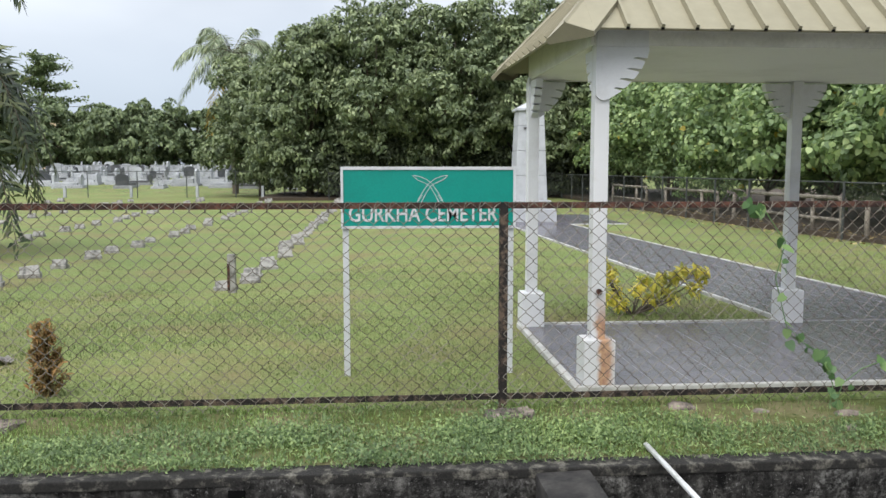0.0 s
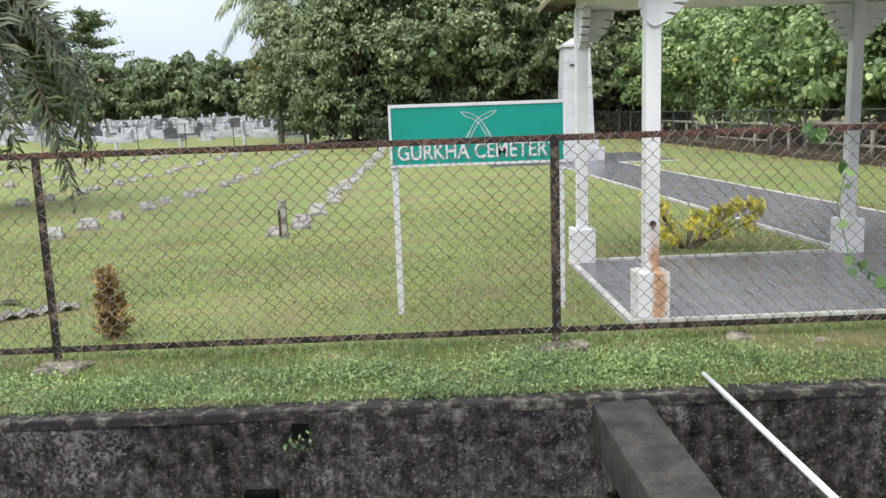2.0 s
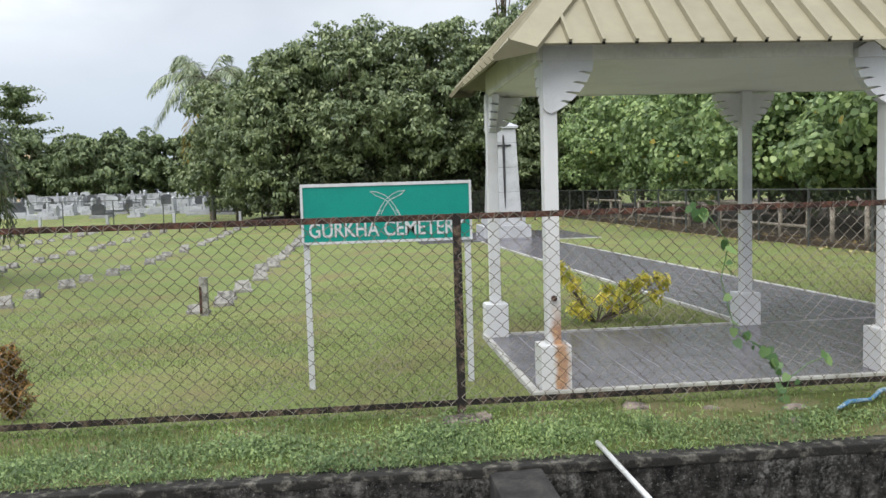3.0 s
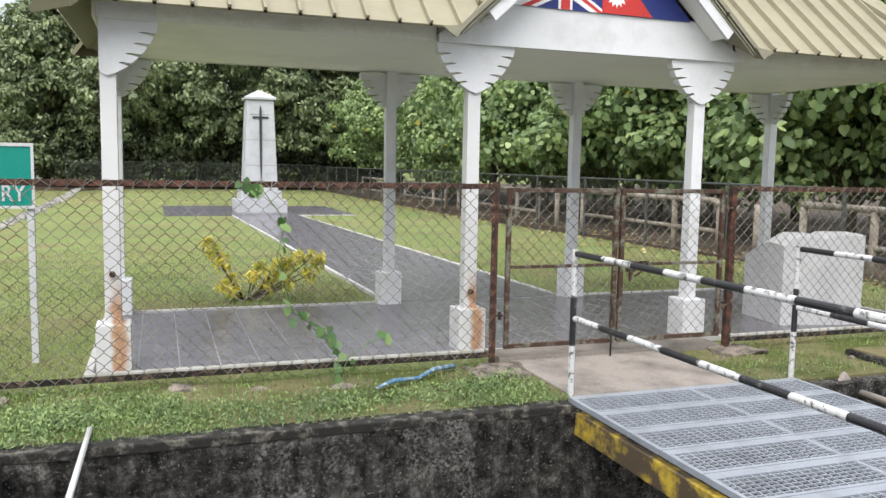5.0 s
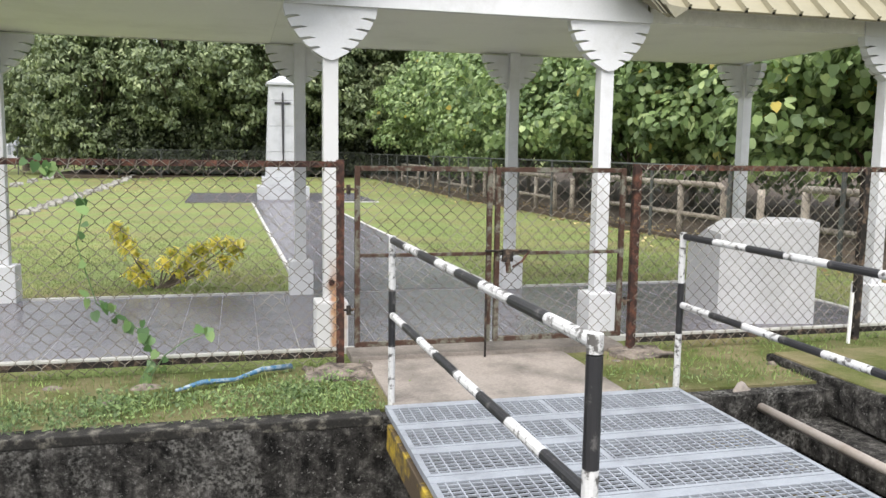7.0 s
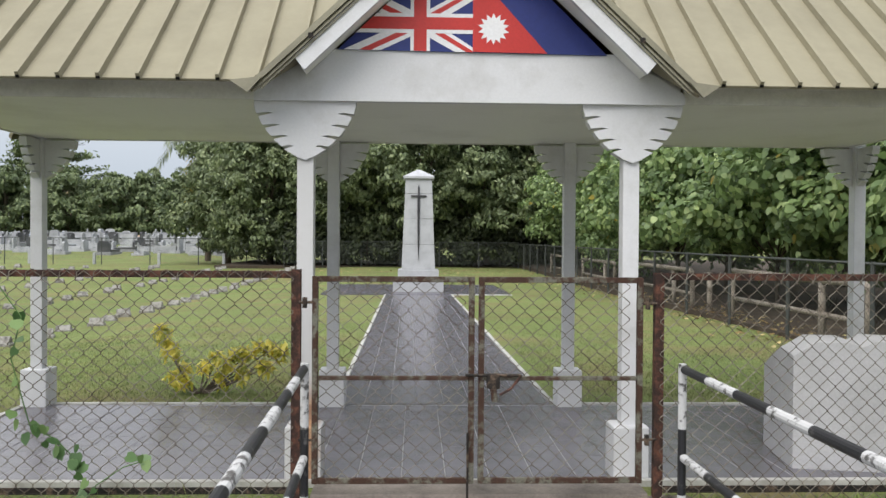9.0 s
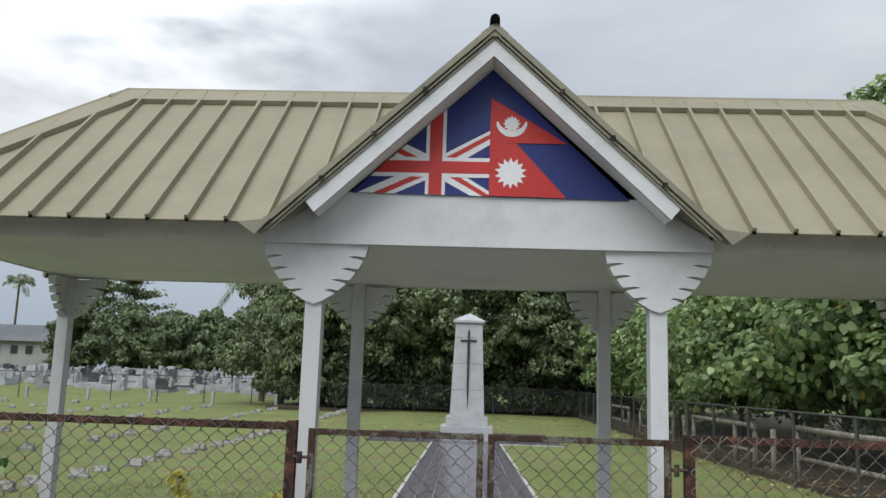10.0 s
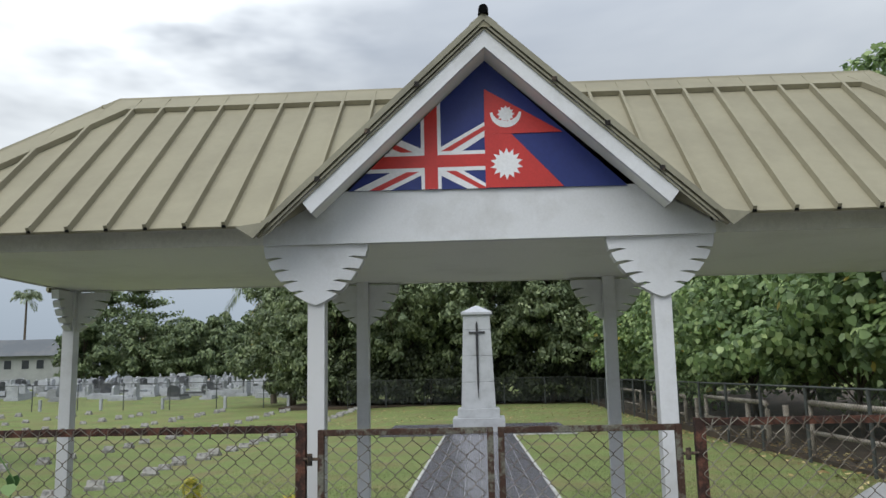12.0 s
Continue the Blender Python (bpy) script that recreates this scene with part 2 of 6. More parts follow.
M_RUST = worn("rusted_steel", (0.034, 0.018, 0.014), (0.13, 0.055, 0.035), 0.85, 0.1, 14, 70, 0.45, 0.62, 0.9, grain=(0.6, 1.3))
M_RUSTDARK = worn("black_rusted_steel", (0.017, 0.014, 0.012), (0.12, 0.085, 0.06), 0.85, 0.1, 13, 70, 0.5, 0.62, 0.8, grain=(0.55, 1.4))
M_GATE = worn("rusty_galvanised", (0.15, 0.145, 0.115), (0.055, 0.028, 0.018), 0.85, 0.1, 13, 70, 0.42, 0.52, 0.8, grain=(0.55, 1.35))
M_WIRE = worn("fence_wire", (0.24, 0.22, 0.18), (0.085, 0.065, 0.05), 0.6, 0.3, 3.5, 30, 0.38, 0.6, 0.1)
M_WIREFAR = worn("old_fence_wire", (0.055, 0.062, 0.056), (0.03, 0.034, 0.03), 0.8, 0.0, 1, 20, relief=0.0)
M_POSTFAR = worn("dark_fence_post", (0.06, 0.066, 0.062), (0.035, 0.036, 0.034), 0.8, 0, 2, 30)
M_BARRIER = worn("barrier_pipe", (0.34, 0.3, 0.25), (0.17, 0.14, 0.11), 0.85, 0, 2.5, 40, 0.4, 0.65, 0.3)
M_YELLOW = worn("yellow_beam_paint", (0.45, 0.32, 0.035), (0.07, 0.05, 0.03), 0.7, 0, 5, 50, 0.36, 0.5, 0.5)
M_BLUE = worn("flag_blue", (0.022, 0.036, 0.19), (0.018, 0.03, 0.15), 0.4, 0, 2, 50, relief=0.02)
M_RED = worn("flag_red", (0.56, 0.04, 0.035), (0.47, 0.035, 0.03), 0.4, 0, 2, 50, relief=0.02)
M_FLAGWHITE = worn("flag_white", (0.82, 0.82, 0.84), (0.75, 0.75, 0.76), 0.4, 0, 2, 50, relief=0.02)
M_STONE = worn("white_memorial_paint", (0.49, 0.49, 0.5), (0.4, 0.4, 0.405), 0.55, 0, 3, 60, relief=0.15)
M_HOSE = worn("blue_hose", (0.05, 0.14, 0.24), (0.3, 0.36, 0.4), 0.6, 0, 25, 60, 0.46, 0.6, 0.3)
# black of the ridge end cap; also painted shade for rib ends and holes
M_BLACKCAP_SHADE = worn("black_cap_and_hole_shade", (0.006, 0.006, 0.006), (0.01, 0.01, 0.01), 1.0, 0, 9, 40, spec=0.0)
M_SHEET = worn("weathered_iron_sheet", (0.36, 0.34, 0.31), (0.14, 0.11, 0.09), 0.7, 0.2, 4, 40, relief=0.3)
M_SHEETDARK = worn("dark_boards", (0.09, 0.08, 0.07), (0.16, 0.14, 0.12), 0.9, 0, 4, 40, relief=0.3)
# pale tone chosen so the unseen road reflects light upwards
M_ROADBOUNCE = worn("light_bouncing_road", (0.3, 0.29, 0.275), (0.2, 0.195, 0.185), 0.9, 0, 0.9, 60, 0.35, 0.7, 0.5, grain=(0.75, 1.15))
M_HOUSEROOF = worn("far_roof_grey", (0.1, 0.11, 0.12), (0.15, 0.15, 0.15), 0.7, 0, 0.3, 5)
M_HOUSEWALL = worn("far_wall", (0.34, 0.35, 0.34), (0.25, 0.26, 0.25), 0.8, 0, 0.3, 5)
M_FARWALL = worn("far_sand_wall", (0.62, 0.45, 0.3), (0.5, 0.38, 0.27), 0.9, 0, 0.05, 1)
M_GLASSDARK = worn("far_window_glass", (0.03, 0.035, 0.04), (0.05, 0.05, 0.05), 0.15, 0, 1, 5, relief=0.0)


def drain_material():
    m, p, n, l = mat("mouldy_concrete", (0.2, 0.19, 0.18), 0.95, 0, 0.15)
    c = world_coord(n)
    big = noise_node(n, l, 1.5, 8.0, 0.75, c, 0.6)
    mid = noise_node(n, l, 9.0, 7.0, 0.8, c, 0.3)
    fine = noise_node(n, l, 48.0, 3.0, 0.6, c)
    streak_map = n.new("ShaderNodeMapping")
    streak_map.inputs["Scale"].default_value = (6.0, 6.0, 0.6)
    l.new(c, streak_map.inputs["Vector"])
    streak = noise_node(n, l, 2.4, 6.0, 0.7, streak_map.outputs["Vector"])
    base = ramp(n, l, mid, (0.4, (0.014, 0.013, 0.012)), (0.53, (0.075, 0.071, 0.065)), (0.66, (0.23, 0.22, 0.2)))
    pale = ramp(n, l, big, (0.53, (0, 0, 0)), (0.62, (0.5, 0.5, 0.5)))
    worn_c = ramp(n, l, fine, (0.42, (0.03, 0.028, 0.025)), (0.56, (0.4, 0.39, 0.36)))
    col = mixc(n, l, pale, base, worn_c)
    st = ramp(n, l, streak, (0.4, (0.25, 0.25, 0.25)), (0.6, (1, 1, 1)))
    col = mixc(n, l, 0.75, col, st, "MULTIPLY")
    spots = ramp(n, l, fine, (0.63, (0, 0, 0)), (0.67, (0.5, 0.5, 0.5)))
    l.new(mixc(n, l, spots, col, (0.36, 0.35, 0.33)), p.inputs["Base Color"])
    bump(n, l, p, mid, 1.0, 0.05)
    return m


M_DRAIN = drain_material()
M_STRUT = worn("strut_concrete", (0.042, 0.039, 0.035), (0.014, 0.013, 0.012), 0.9, 0, 5, 50, 0.42, 0.62, 0.8, grain=(0.6, 1.3))
M_COPING = worn("coping_concrete", (0.12, 0.112, 0.092), (0.014, 0.013, 0.011), 0.95, 0, 11, 80, 0.36, 0.5, 1.0, grain=(0.4, 1.6))


def rust_stained_material():
    """White paint with an orange run of rust down one side of the face."""
    m, p, n, l = mat("rust_stained_white", (0.57, 0.57, 0.57), 0.5)
    c = object_coord(n)
    s = n.new("ShaderNodeSeparateXYZ")
    l.new(c, s.inputs["Vector"])
    wob = noise_node(n, l, 7.0, 5.0, 0.7, c)
    add = n.new("ShaderNodeMath")
    add.operation = "MULTIPLY_ADD"
    add.inputs[1].default_value = 0.16
    l.new(wob, add.inputs[0])
    l.new(s.outputs["X"], add.inputs[2])
    run = ramp(n, l, add.outputs["Value"], (0.05, (0, 0, 0)), (0.085, (0.85, 0.85, 0.85)), (0.15, (0.8, 0.8, 0.8)), (0.2, (0, 0, 0)))
    low = n.new("ShaderNodeMapRange")
    low.inputs["From Min"].default_value, low.inputs["From Max"].default_value = 0.72, 0.5
    l.new(s.outputs["Z"], low.inputs["Value"])
    fac = mixc(n, l, 1.0, run, low.outputs["Result"], "MULTIPLY")
    tone = ramp(n, l, noise_node(n, l, 30, 5, 0.7, c), (0.35, (0.24, 0.08, 0.02)), (0.65, (0.5, 0.27, 0.1)))
    col = mixc(n, l, fac, mixc(n, l, ramp(n, l, noise_node(n, l, 5, 5, 0.7, c), (0.55, (0, 0, 0)), (0.8, (0.5, 0.5, 0.5))), (0.57, 0.57, 0.57), (0.42, 0.4, 0.36)), tone)
    l.new(col, p.inputs["Base Color"])
    return m


M_RUSTWHITE = rust_stained_material()


# ---- mesh helpers ----
def part(name, bm, material, parent=None, label="", smooth=False):
    me = bpy.data.meshes.new(name)
    bm.to_mesh(me)
    bm.free()
    me.materials.append(material)
    if smooth:
        me.polygons.foreach_set("use_smooth", [True] * len(me.polygons))
    ob = new(name, me)
    ob.parent = parent
    if label:
        ob["label"] = label
    return ob


def raw_part(name, verts, faces, material, parent=None, label="", smooth=False):
    me = bpy.data.meshes.new(name)
    me.from_pydata(verts, [], faces)
    me.materials.append(material)
    if smooth:
        me.polygons.foreach_set("use_smooth", [True] * len(me.polygons))
    ob = new(name, me)
    ob.parent = parent
    if label:
        ob["label"] = label
    return ob


def grid_mesh(name, v, per, material, parent=None, label=""):
    """One mesh out of many equal polygons: v is an array (count, per, 3)."""
    v = np.asarray(v, dtype=np.float32).reshape(-1, per, 3)
    k = len(v)
    me = bpy.data.meshes.new(name)
    me.vertices.add(k * per)
    me.vertices.foreach_set("co", v.ravel())
    me.loops.add(k * per)
    me.loops.foreach_set("vertex_index", np.arange(k * per, dtype=np.int32))
    me.polygons.add(k)
    me.polygons.foreach_set("loop_start", np.arange(0, k * per, per, dtype=np.int32))
    me.update(calc_edges=True)
    me.materials.append(material)
    ob = new(name, me)
    ob.parent = parent
    if label:
        ob["label"] = label
    return ob


def thing(name, at=(0, 0, 0), label="", category="", group="", rz=0.0):
    ob = new(name)
    ob.empty_display_size = 0.1
    ob.matrix_world = pose(*at, 0, 0, rz)
    return tagged(ob, label, category, group)


def box(bm, x0, x1, y0, y1, z0, z1, bevel=0.0, m=None):
    r = bmesh.ops.create_cube(bm, size=1)
    vs = r["verts"]
    for v in vs:
        v.co = Vector((x0 + (v.co.x + 0.5) * (x1 - x0), y0 + (v.co.y + 0.5) * (y1 - y0), z0 + (v.co.z + 0.5) * (z1 - z0)))
    if bevel:
        es = list({e for v in vs for e in v.link_edges})
        vs = list({v for f in bmesh.ops.bevel(bm, geom=es, offset=bevel, segments=2, affect="EDGES", profile=0.6)["faces"] for v in f.verts} | {v for v in vs if v.is_valid})
    if m is not None:
        bmesh.ops.transform(bm, matrix=m, verts=[v for v in vs if v.is_valid])
    return bm


def boxed(*args, **kw):
    return box(bmesh.new(), *args, **kw)


def prism(bm, poly, y0, y1):
    """A plate: polygon of (x, z) between two y."""
    a = [bm.verts.new((x, y0, z)) for x, z in poly]
    b = [bm.verts.new((x, y1, z)) for x, z in poly]
    bm.faces.new(a)
    bm.faces.new(b[::-1])
    k = len(poly)
    for i in range(k):
        bm.faces.new((a[(i + 1) % k], a[i], b[i], b[(i + 1) % k]))
    bmesh.ops.recalc_face_normals(bm, faces=bm.faces)
    return bm


def slab(bm, pts, thick):
    """A plane polygon of 3D points given thickness along its normal, downwards."""
    p = [Vector(q) for q in pts]
    nrm = (p[1] - p[0]).cross(p[2] - p[0]).normalized()
    if nrm.z < 0:
        nrm = -nrm
    a = [bm.verts.new(q) for q in p]
    b = [bm.verts.new(q - nrm * thick) for q in p]
    bm.faces.new(a)
    bm.faces.new(b[::-1])
    k = len(p)
    for i in range(k):
        bm.faces.new((a[(i + 1) % k], a[i], b[i], b[(i + 1) % k]))
    bmesh.ops.recalc_face_normals(bm, faces=bm.faces)
    return bm


def tube(bm, pts, radius, seg=8, cap=True):
    """A round bar along points; radius may be a list."""
    p = [Vector(q) for q in pts]
    rad = radius if isinstance(radius, (list, tuple)) else [radius] * len(p)
    rings = []
    for i, q in enumerate(p):
        t = (p[min(i + 1, len(p) - 1)] - p[max(i - 1, 0)]).normalized()
        u = t.cross(Vector((0, 0, 1)) if abs(t.z) < 0.9 else Vector((1, 0, 0))).normalized()
        w = t.cross(u)
        rings.append([bm.verts.new(q + rad[i] * (math.cos(2 * math.pi * k / seg) * u + math.sin(2 * math.pi * k / seg) * w)) for k in range(seg)])
    for a, b in zip(rings, rings[1:]):
        for k in range(seg):
            bm.faces.new((a[k], a[(k + 1) % seg], b[(k + 1) % seg], b[k]))
    if cap:
        bm.faces.new(rings[0][::-1])
        bm.faces.new(rings[-1])
    return bm


def smoothstep(v):
    v = min(1.0, max(0.0, v))
    return v * v * (3 - 2 * v)


def ground_z(x, y):
    """The lawn falls gently from the pavilion, dips on the graves' side and rises behind among the tombs."""
    fall = -0.18 * min(1.0, max(0.0, (y - 2.5) / 17.0))
    rise = 1.45 * smoothstep((y - 53) / 45.0) * smoothstep((-x - 8) / 10.0) if y > 53 else 0.0
    return fall + rise -0.36 * smoothstep((-x - 3.5) / 5.0) * smoothstep((y - 1.5) / 9.0) * (1 - 0.6 * smoothstep((y - 25) / 25.0))


def chain_link(length, z0, z1, pitch, radius, sides=3, weave=0.004, knuckle=False):
    """Verts and faces of a chain-link mesh in the plane y=0, from x=0 to length: bent wires hooked into one another."""
    half, rows = pitch / 2, max(2, int(round((z1 - z0) / (pitch / 2))))
    dz = (z1 - z0) / rows
    verts, faces = [], []
    k = 0
    count = int(length / half)
    for c in range(count):
        line = []
        for r in range(rows + 1):
            a = (c + r) % 2
            px, py, pz = c * half + a * half, (weave if a else -weave), z0 + r * dz
            line += [Vector((px, py, pz - dz * 0.11)), Vector((px, py, pz + dz * 0.11))] if knuckle else [Vector((px, py, pz))]
        for p, q in zip(line, line[1:]):
            t = (q - p).normalized()
            u = Vector((0, 1, 0))
            w = t.cross(u).normalized()
            ring = [radius * (math.cos(2 * math.pi * s / sides) * u + math.sin(2 * math.pi * s / sides) * w) for s in range(sides)]
            verts += [tuple(p + o) for o in ring] + [tuple(q + o) for o in ring]
            faces += [(k + s, k + (s + 1) % sides, k + sides + (s + 1) % sides, k + sides + s) for s in range(sides)]
            k += 2 * sides
    return verts, faces


# ---- ground, drain, road ----
def ground_sheet():
    xs = [-1500, -400, -150, -90] + [-60 + 1.5 * i for i in range(54)] + [22, 30, 60, 150, 400, 1500]
    ys = [-1.63] + [-1 + 1.0 * i for i in range(60)] + [61 + 4 * i for i in range(12)] + [140, 300, 800, 2000]
    bm = bmesh.new()
    g = [[bm.verts.new((x, y, ground_z(x, y) + (0.012 * noise.noise((x * 0.7, y * 0.7, 0)) if -60 < x < 22 and 4 < y < 58 else 0))) for x in xs] for y in ys]
    for r, s in zip(g, g[1:]):
        for i in range(len(xs) - 1):
            bm.faces.new((r[i], r[i + 1], s[i + 1], s[i]))
    low = [[bm.verts.new((x, y, z)) for x in xs] for y, z in ((-1.63, -1.35), (-4.5, -1.35), (-4.5, -0.02), (-1500, -0.02))]
    rows = [g[0]] + low
    for r, s in zip(rows, rows[1:]):
        for i in range(len(xs) - 1):
            bm.faces.new((r[i], s[i], s[i + 1], r[i + 1]))
    ob = part("ground", bm, M_LAWN, smooth=False)
    return tagged(ob, "mown green lawn with dry yellowish patches", "ground", kind="structure")


ground_sheet()

tagged(part("verge", boxed(-60, 60, -1.66, -0.62, -0.3, 0.004), M_VERGE), "grassy verge of soil between fence and drain", "verge", kind="structure")
# road out of view, its pale surface added as a reflector for the ceiling
tagged(part("road", boxed(-300, 300, -14, -4.62, -0.4, 0.0), M_ROADBOUNCE), "unseen roadside strip, made pale to bounce light to the ceiling", "road", kind="structure")


def drain_side(name, y_face, y_back, seed):
    """A rough drain wall between two y, with an uneven worn face."""
    bm = bmesh.new()
    xs = [-45 + 0.25 * i for i in range(221)]
    prof = [(y_back, -1.4), (y_back, -0.1), (y_back, -0.012), (y_face, -0.015), (y_face, -0.09), (y_face, -0.3), (y_face, -0.6), (y_face, -1.0), (y_face, -1.4)]
    rows = []
    for x in xs:
        r = []
        for k, (y, z) in enumerate(prof):
            d = 0.03 * noise.noise((x * 1.4, z * 2.5, seed)) if k > 2 else 0.0
            lip = 0.03 if k in (3, 4) else 0.0
            sgn = -1 if y_face < y_back else 1
            r.append(bm.verts.new((x, y + d + sgn * lip, z + (0.012 * noise.noise((x * 1.9, k, seed)) if 1 < k < 5 else 0))))
        rows.append(r)
    for a, b in zip(rows, rows[1:]):
        for k in range(len(prof) - 1):
            bm.faces.new((a[k], b[k], b[k + 1], a[k + 1]))
    bmesh.ops.recalc_face_normals(bm, faces=bm.faces)
    return part(name, bm, M_DRAIN)


wall = tagged(drain_side("drain_wall", -1.76, -1.56, 3.0), "black mould-stained concrete wall of an open drain", "drain wall", kind="structure")
part("coping", boxed(-45, -0.98, -1.795, -1.64, -0.05, 0.008, 0.01), M_COPING, wall, "worn grey coping strip")
# no recess is cut: black boxes on the face give the holes' inner shade
part("weep_hole_shade", boxed(-6.31, -6.22, -1.805, -1.74, -0.15, -0.065), M_BLACKCAP_SHADE, wall, "small weep hole, a black box painted as its inner shade")
part("weep_hole_shade", boxed(-6.6, -6.42, -1.815, -1.74, -0.62, -0.46), M_BLACKCAP_SHADE, wall, "weep hole, a black box painted as its inner shade")
tagged(drain_side("drain_wall_road", -4.45, -4.64, 9.0), "stained concrete drain wall on the road side", "drain wall", kind="structure")
tagged(part("drain_floor", boxed(-45, 45, -4.5, -1.7, -1.45, -1.3), M_COPING), "dark wet concrete floor of the drain", "drain floor", kind="structure")


def drain_strut():
    """A concrete beam across the drain with a haunch at the wall."""
    t = thing("drain_strut", (-4.49, -1.76, 0), "stained concrete strut spanning the open drain", "strut")
    bm = bmesh.new()
    box(bm, -0.145, 0.145, -2.75, 0.02, -0.3, -0.012, 0.02)
    for v in bm.verts:
        v.co += Vector((0.02 * noise.noise(v.co * 3), 0, 0.02 * noise.noise(v.co * 2 + Vector((5, 0, 0)))))
    part("beam", bm, M_STRUT, t)
    bm = bmesh.new()
    a = [bm.verts.new((-0.13, y, z)) for y, z in ((0.0, -0.28), (-0.55, -0.28), (-0.3, -0.42), (-0.12, -0.7), (0.0, -1.0))]
    b = [bm.verts.new((0.13, v.co.y, v.co.z)) for v in a]
    bm.faces.new(a), bm.faces.new(b[::-1])
    for i in range(5):
        bm.faces.new((a[(i + 1) % 5], a[i], b[i], b[(i + 1) % 5]))
    bmesh.ops.recalc_face_normals(bm, faces=bm.faces)
    part("haunch", bm, M_DRAIN, t)
    return t


strut = drain_strut()
copy_thing(strut, pose(-10.4, -1.76, 0))
copy_thing(strut, pose(4.4, -1.76, 0))

tagged(part("gate_apron", boxed(-0.9, 0.6, -1.7, -0.22, -0.1, 0.022, 0.01), M_PAD), "worn brownish concrete apron before the gate", "apron", kind="structure")


def culvert_slab():
    t = thing("culvert_slab", (2.0, -1.1, 0), "black-stained concrete slab covering the drain", "slab")
    bm = bmesh.new()
    box(bm, 0, 7, -3.5, 0.0, -0.2, 0.06, 0.02)
    bmesh.ops.subdivide_edges(bm, edges=[e for e in bm.edges if e.calc_length() > 1], cuts=8, use_grid_fill=True)
    for v in bm.verts:
        v.co += Vector((0.03 * noise.noise(v.co * 2.5), 0.02 * noise.noise(v.co * 2 + Vector((4, 0, 0))), 0.02 * noise.noise(v.co * 3 + Vector((0, 5, 0)))))
    part("slab", bm, M_DRAIN, t)
    part("turf_top", boxed(0.04, 6.9, -3.4, -0.03, 0.02, 0.075, 0.02), M_VERGE, t, "thin mossy soil on top")
    part("bearer", boxed(-0.22, 6.8, -3.45, -0.55, -0.42, -0.21, 0.02), M_DRAIN, t, "mouldy concrete bearer")
    return t


culvert_slab()


# ---- pavilion ----
X_L, X_R = -4.2, 4.02
Y_F, Y_B, Y_RIDGE = -0.5, 2.58, 1.04
Z_EAVE, Z_BACK, Z_RIDGE = 2.615, 2.67, 3.96
R_L, R_R = -2.97, 3.06
G_APEX, G_SLOPE, G_X = 3.88, 0.935, 0.02
FRONT_X, BACK_X = (-3.86, -1.095, 1.09, 3.78), (-3.92, -1.145, 1.117, 3.95)
COL_F, COL_B = -0.12, 2.2
Z_CEIL = 2.555

pavilion = thing("memorial_pavilion", (0, 0, 0), "white timber-columned gateway pavilion with beige metal hipped roof", "pavilion")


def feathered_outline(top_w, height, left=True, right=True):
    """Shield-shaped bracket with feathered tips down each side, as (x, z) from the top centre."""
    def w(f):
        return top_w * max(0.0, 1 - f ** 1.6) ** 0.72
    side = [(w(0.0), 0.0)]
    cuts = (0.24, 0.44, 0.63, 0.8)
    last = 0.0
    for f in cuts:
        for g in (0.35, 0.7):
            h = last + (f - last) * g
            side.append((w(h) + 0.004, -height * h))
        e = w(f)
        depth = min(0.1, e * 0.5)
        side += [(e + 0.012, -height * f + 0.012), (e - depth * 0.55, -height * f + 0.02), (e - depth, -height * f + 0.014), (e - depth * 0.5, -height * f + 0.004), (e - 0.004, -height * f - 0.008)]
        last = f
    side += [(w(0.88), -height * 0.88), (w(0.95), -height * 0.95), (0.0, -height)]
    plain = [(0.056, 0.0), (0.056, -height * 0.9), (0.03, -height * 0.97), (0.0, -height)]
    r = side if right else plain
    lft = side if left else plain
    return r + [(-x, z) for x, z in reversed(lft[:-1])]


def add_column(x, y, front, k):
    rusty = front and k < 2
    paint = M_RUSTWHITE if rusty else M_WHITE
    col = part("column", boxed(-0.055, 0.055, -0.055, 0.055, 0.36, 2.57, 0.005), paint, pavilion, "white square column with rust runs" if rusty else "white square column")
    col.location = (x, y, 0)
    base = part("column_base", boxed(-0.12, 0.12, -0.12, 0.12, 0.0, 0.38, 0.012), paint, col, "white block base streaked with rust" if rusty else "white block base")
    left, right = k > 0, k < 3
    bm = bmesh.new()
    prism(bm, feathered_outline(0.335, 0.385, left, right), -0.08 if front else 0.0, 0.0 if front else 0.08)
    b = part("bracket", bm, M_WHITE, col, "white carved feathered bracket")
    b.location = (0, 0, 2.532)
    if k in (0, 3):
        if front:
            xa_, xb_ = (-0.056, 0.33) if k == 0 else (-0.33, 0.056)
            part("head_plate", boxed(xa_, xb_, -0.08, -0.067, 2.533, 2.68, 0.003), M_WHITE, col, "white board over the bracket")
        bm = prism(bmesh.new(), feathered_outline(0.32, 0.385, not front, front), -0.035, 0.035)
        s = part("bracket", bm, M_WHITE, col, "white carved feathered bracket")
        s.matrix_basis = pose(0, 0, 2.532, 0, 0, 90)
    if rusty:
        zb_ = (0.74, 0.52)[k]
        bolt = tube(bmesh.new(), [(0.0, -0.053, zb_), (0.0, -0.085, zb_)], 0.022, 10)
        part("bolt", bolt, M_RUST, col, "rusted bolt head")
    return col


for k, x in enumerate(FRONT_X):
    add_column(x, COL_F, True, k)
for k, x in enumerate(BACK_X):
    add_column(x, COL_B, False, k)

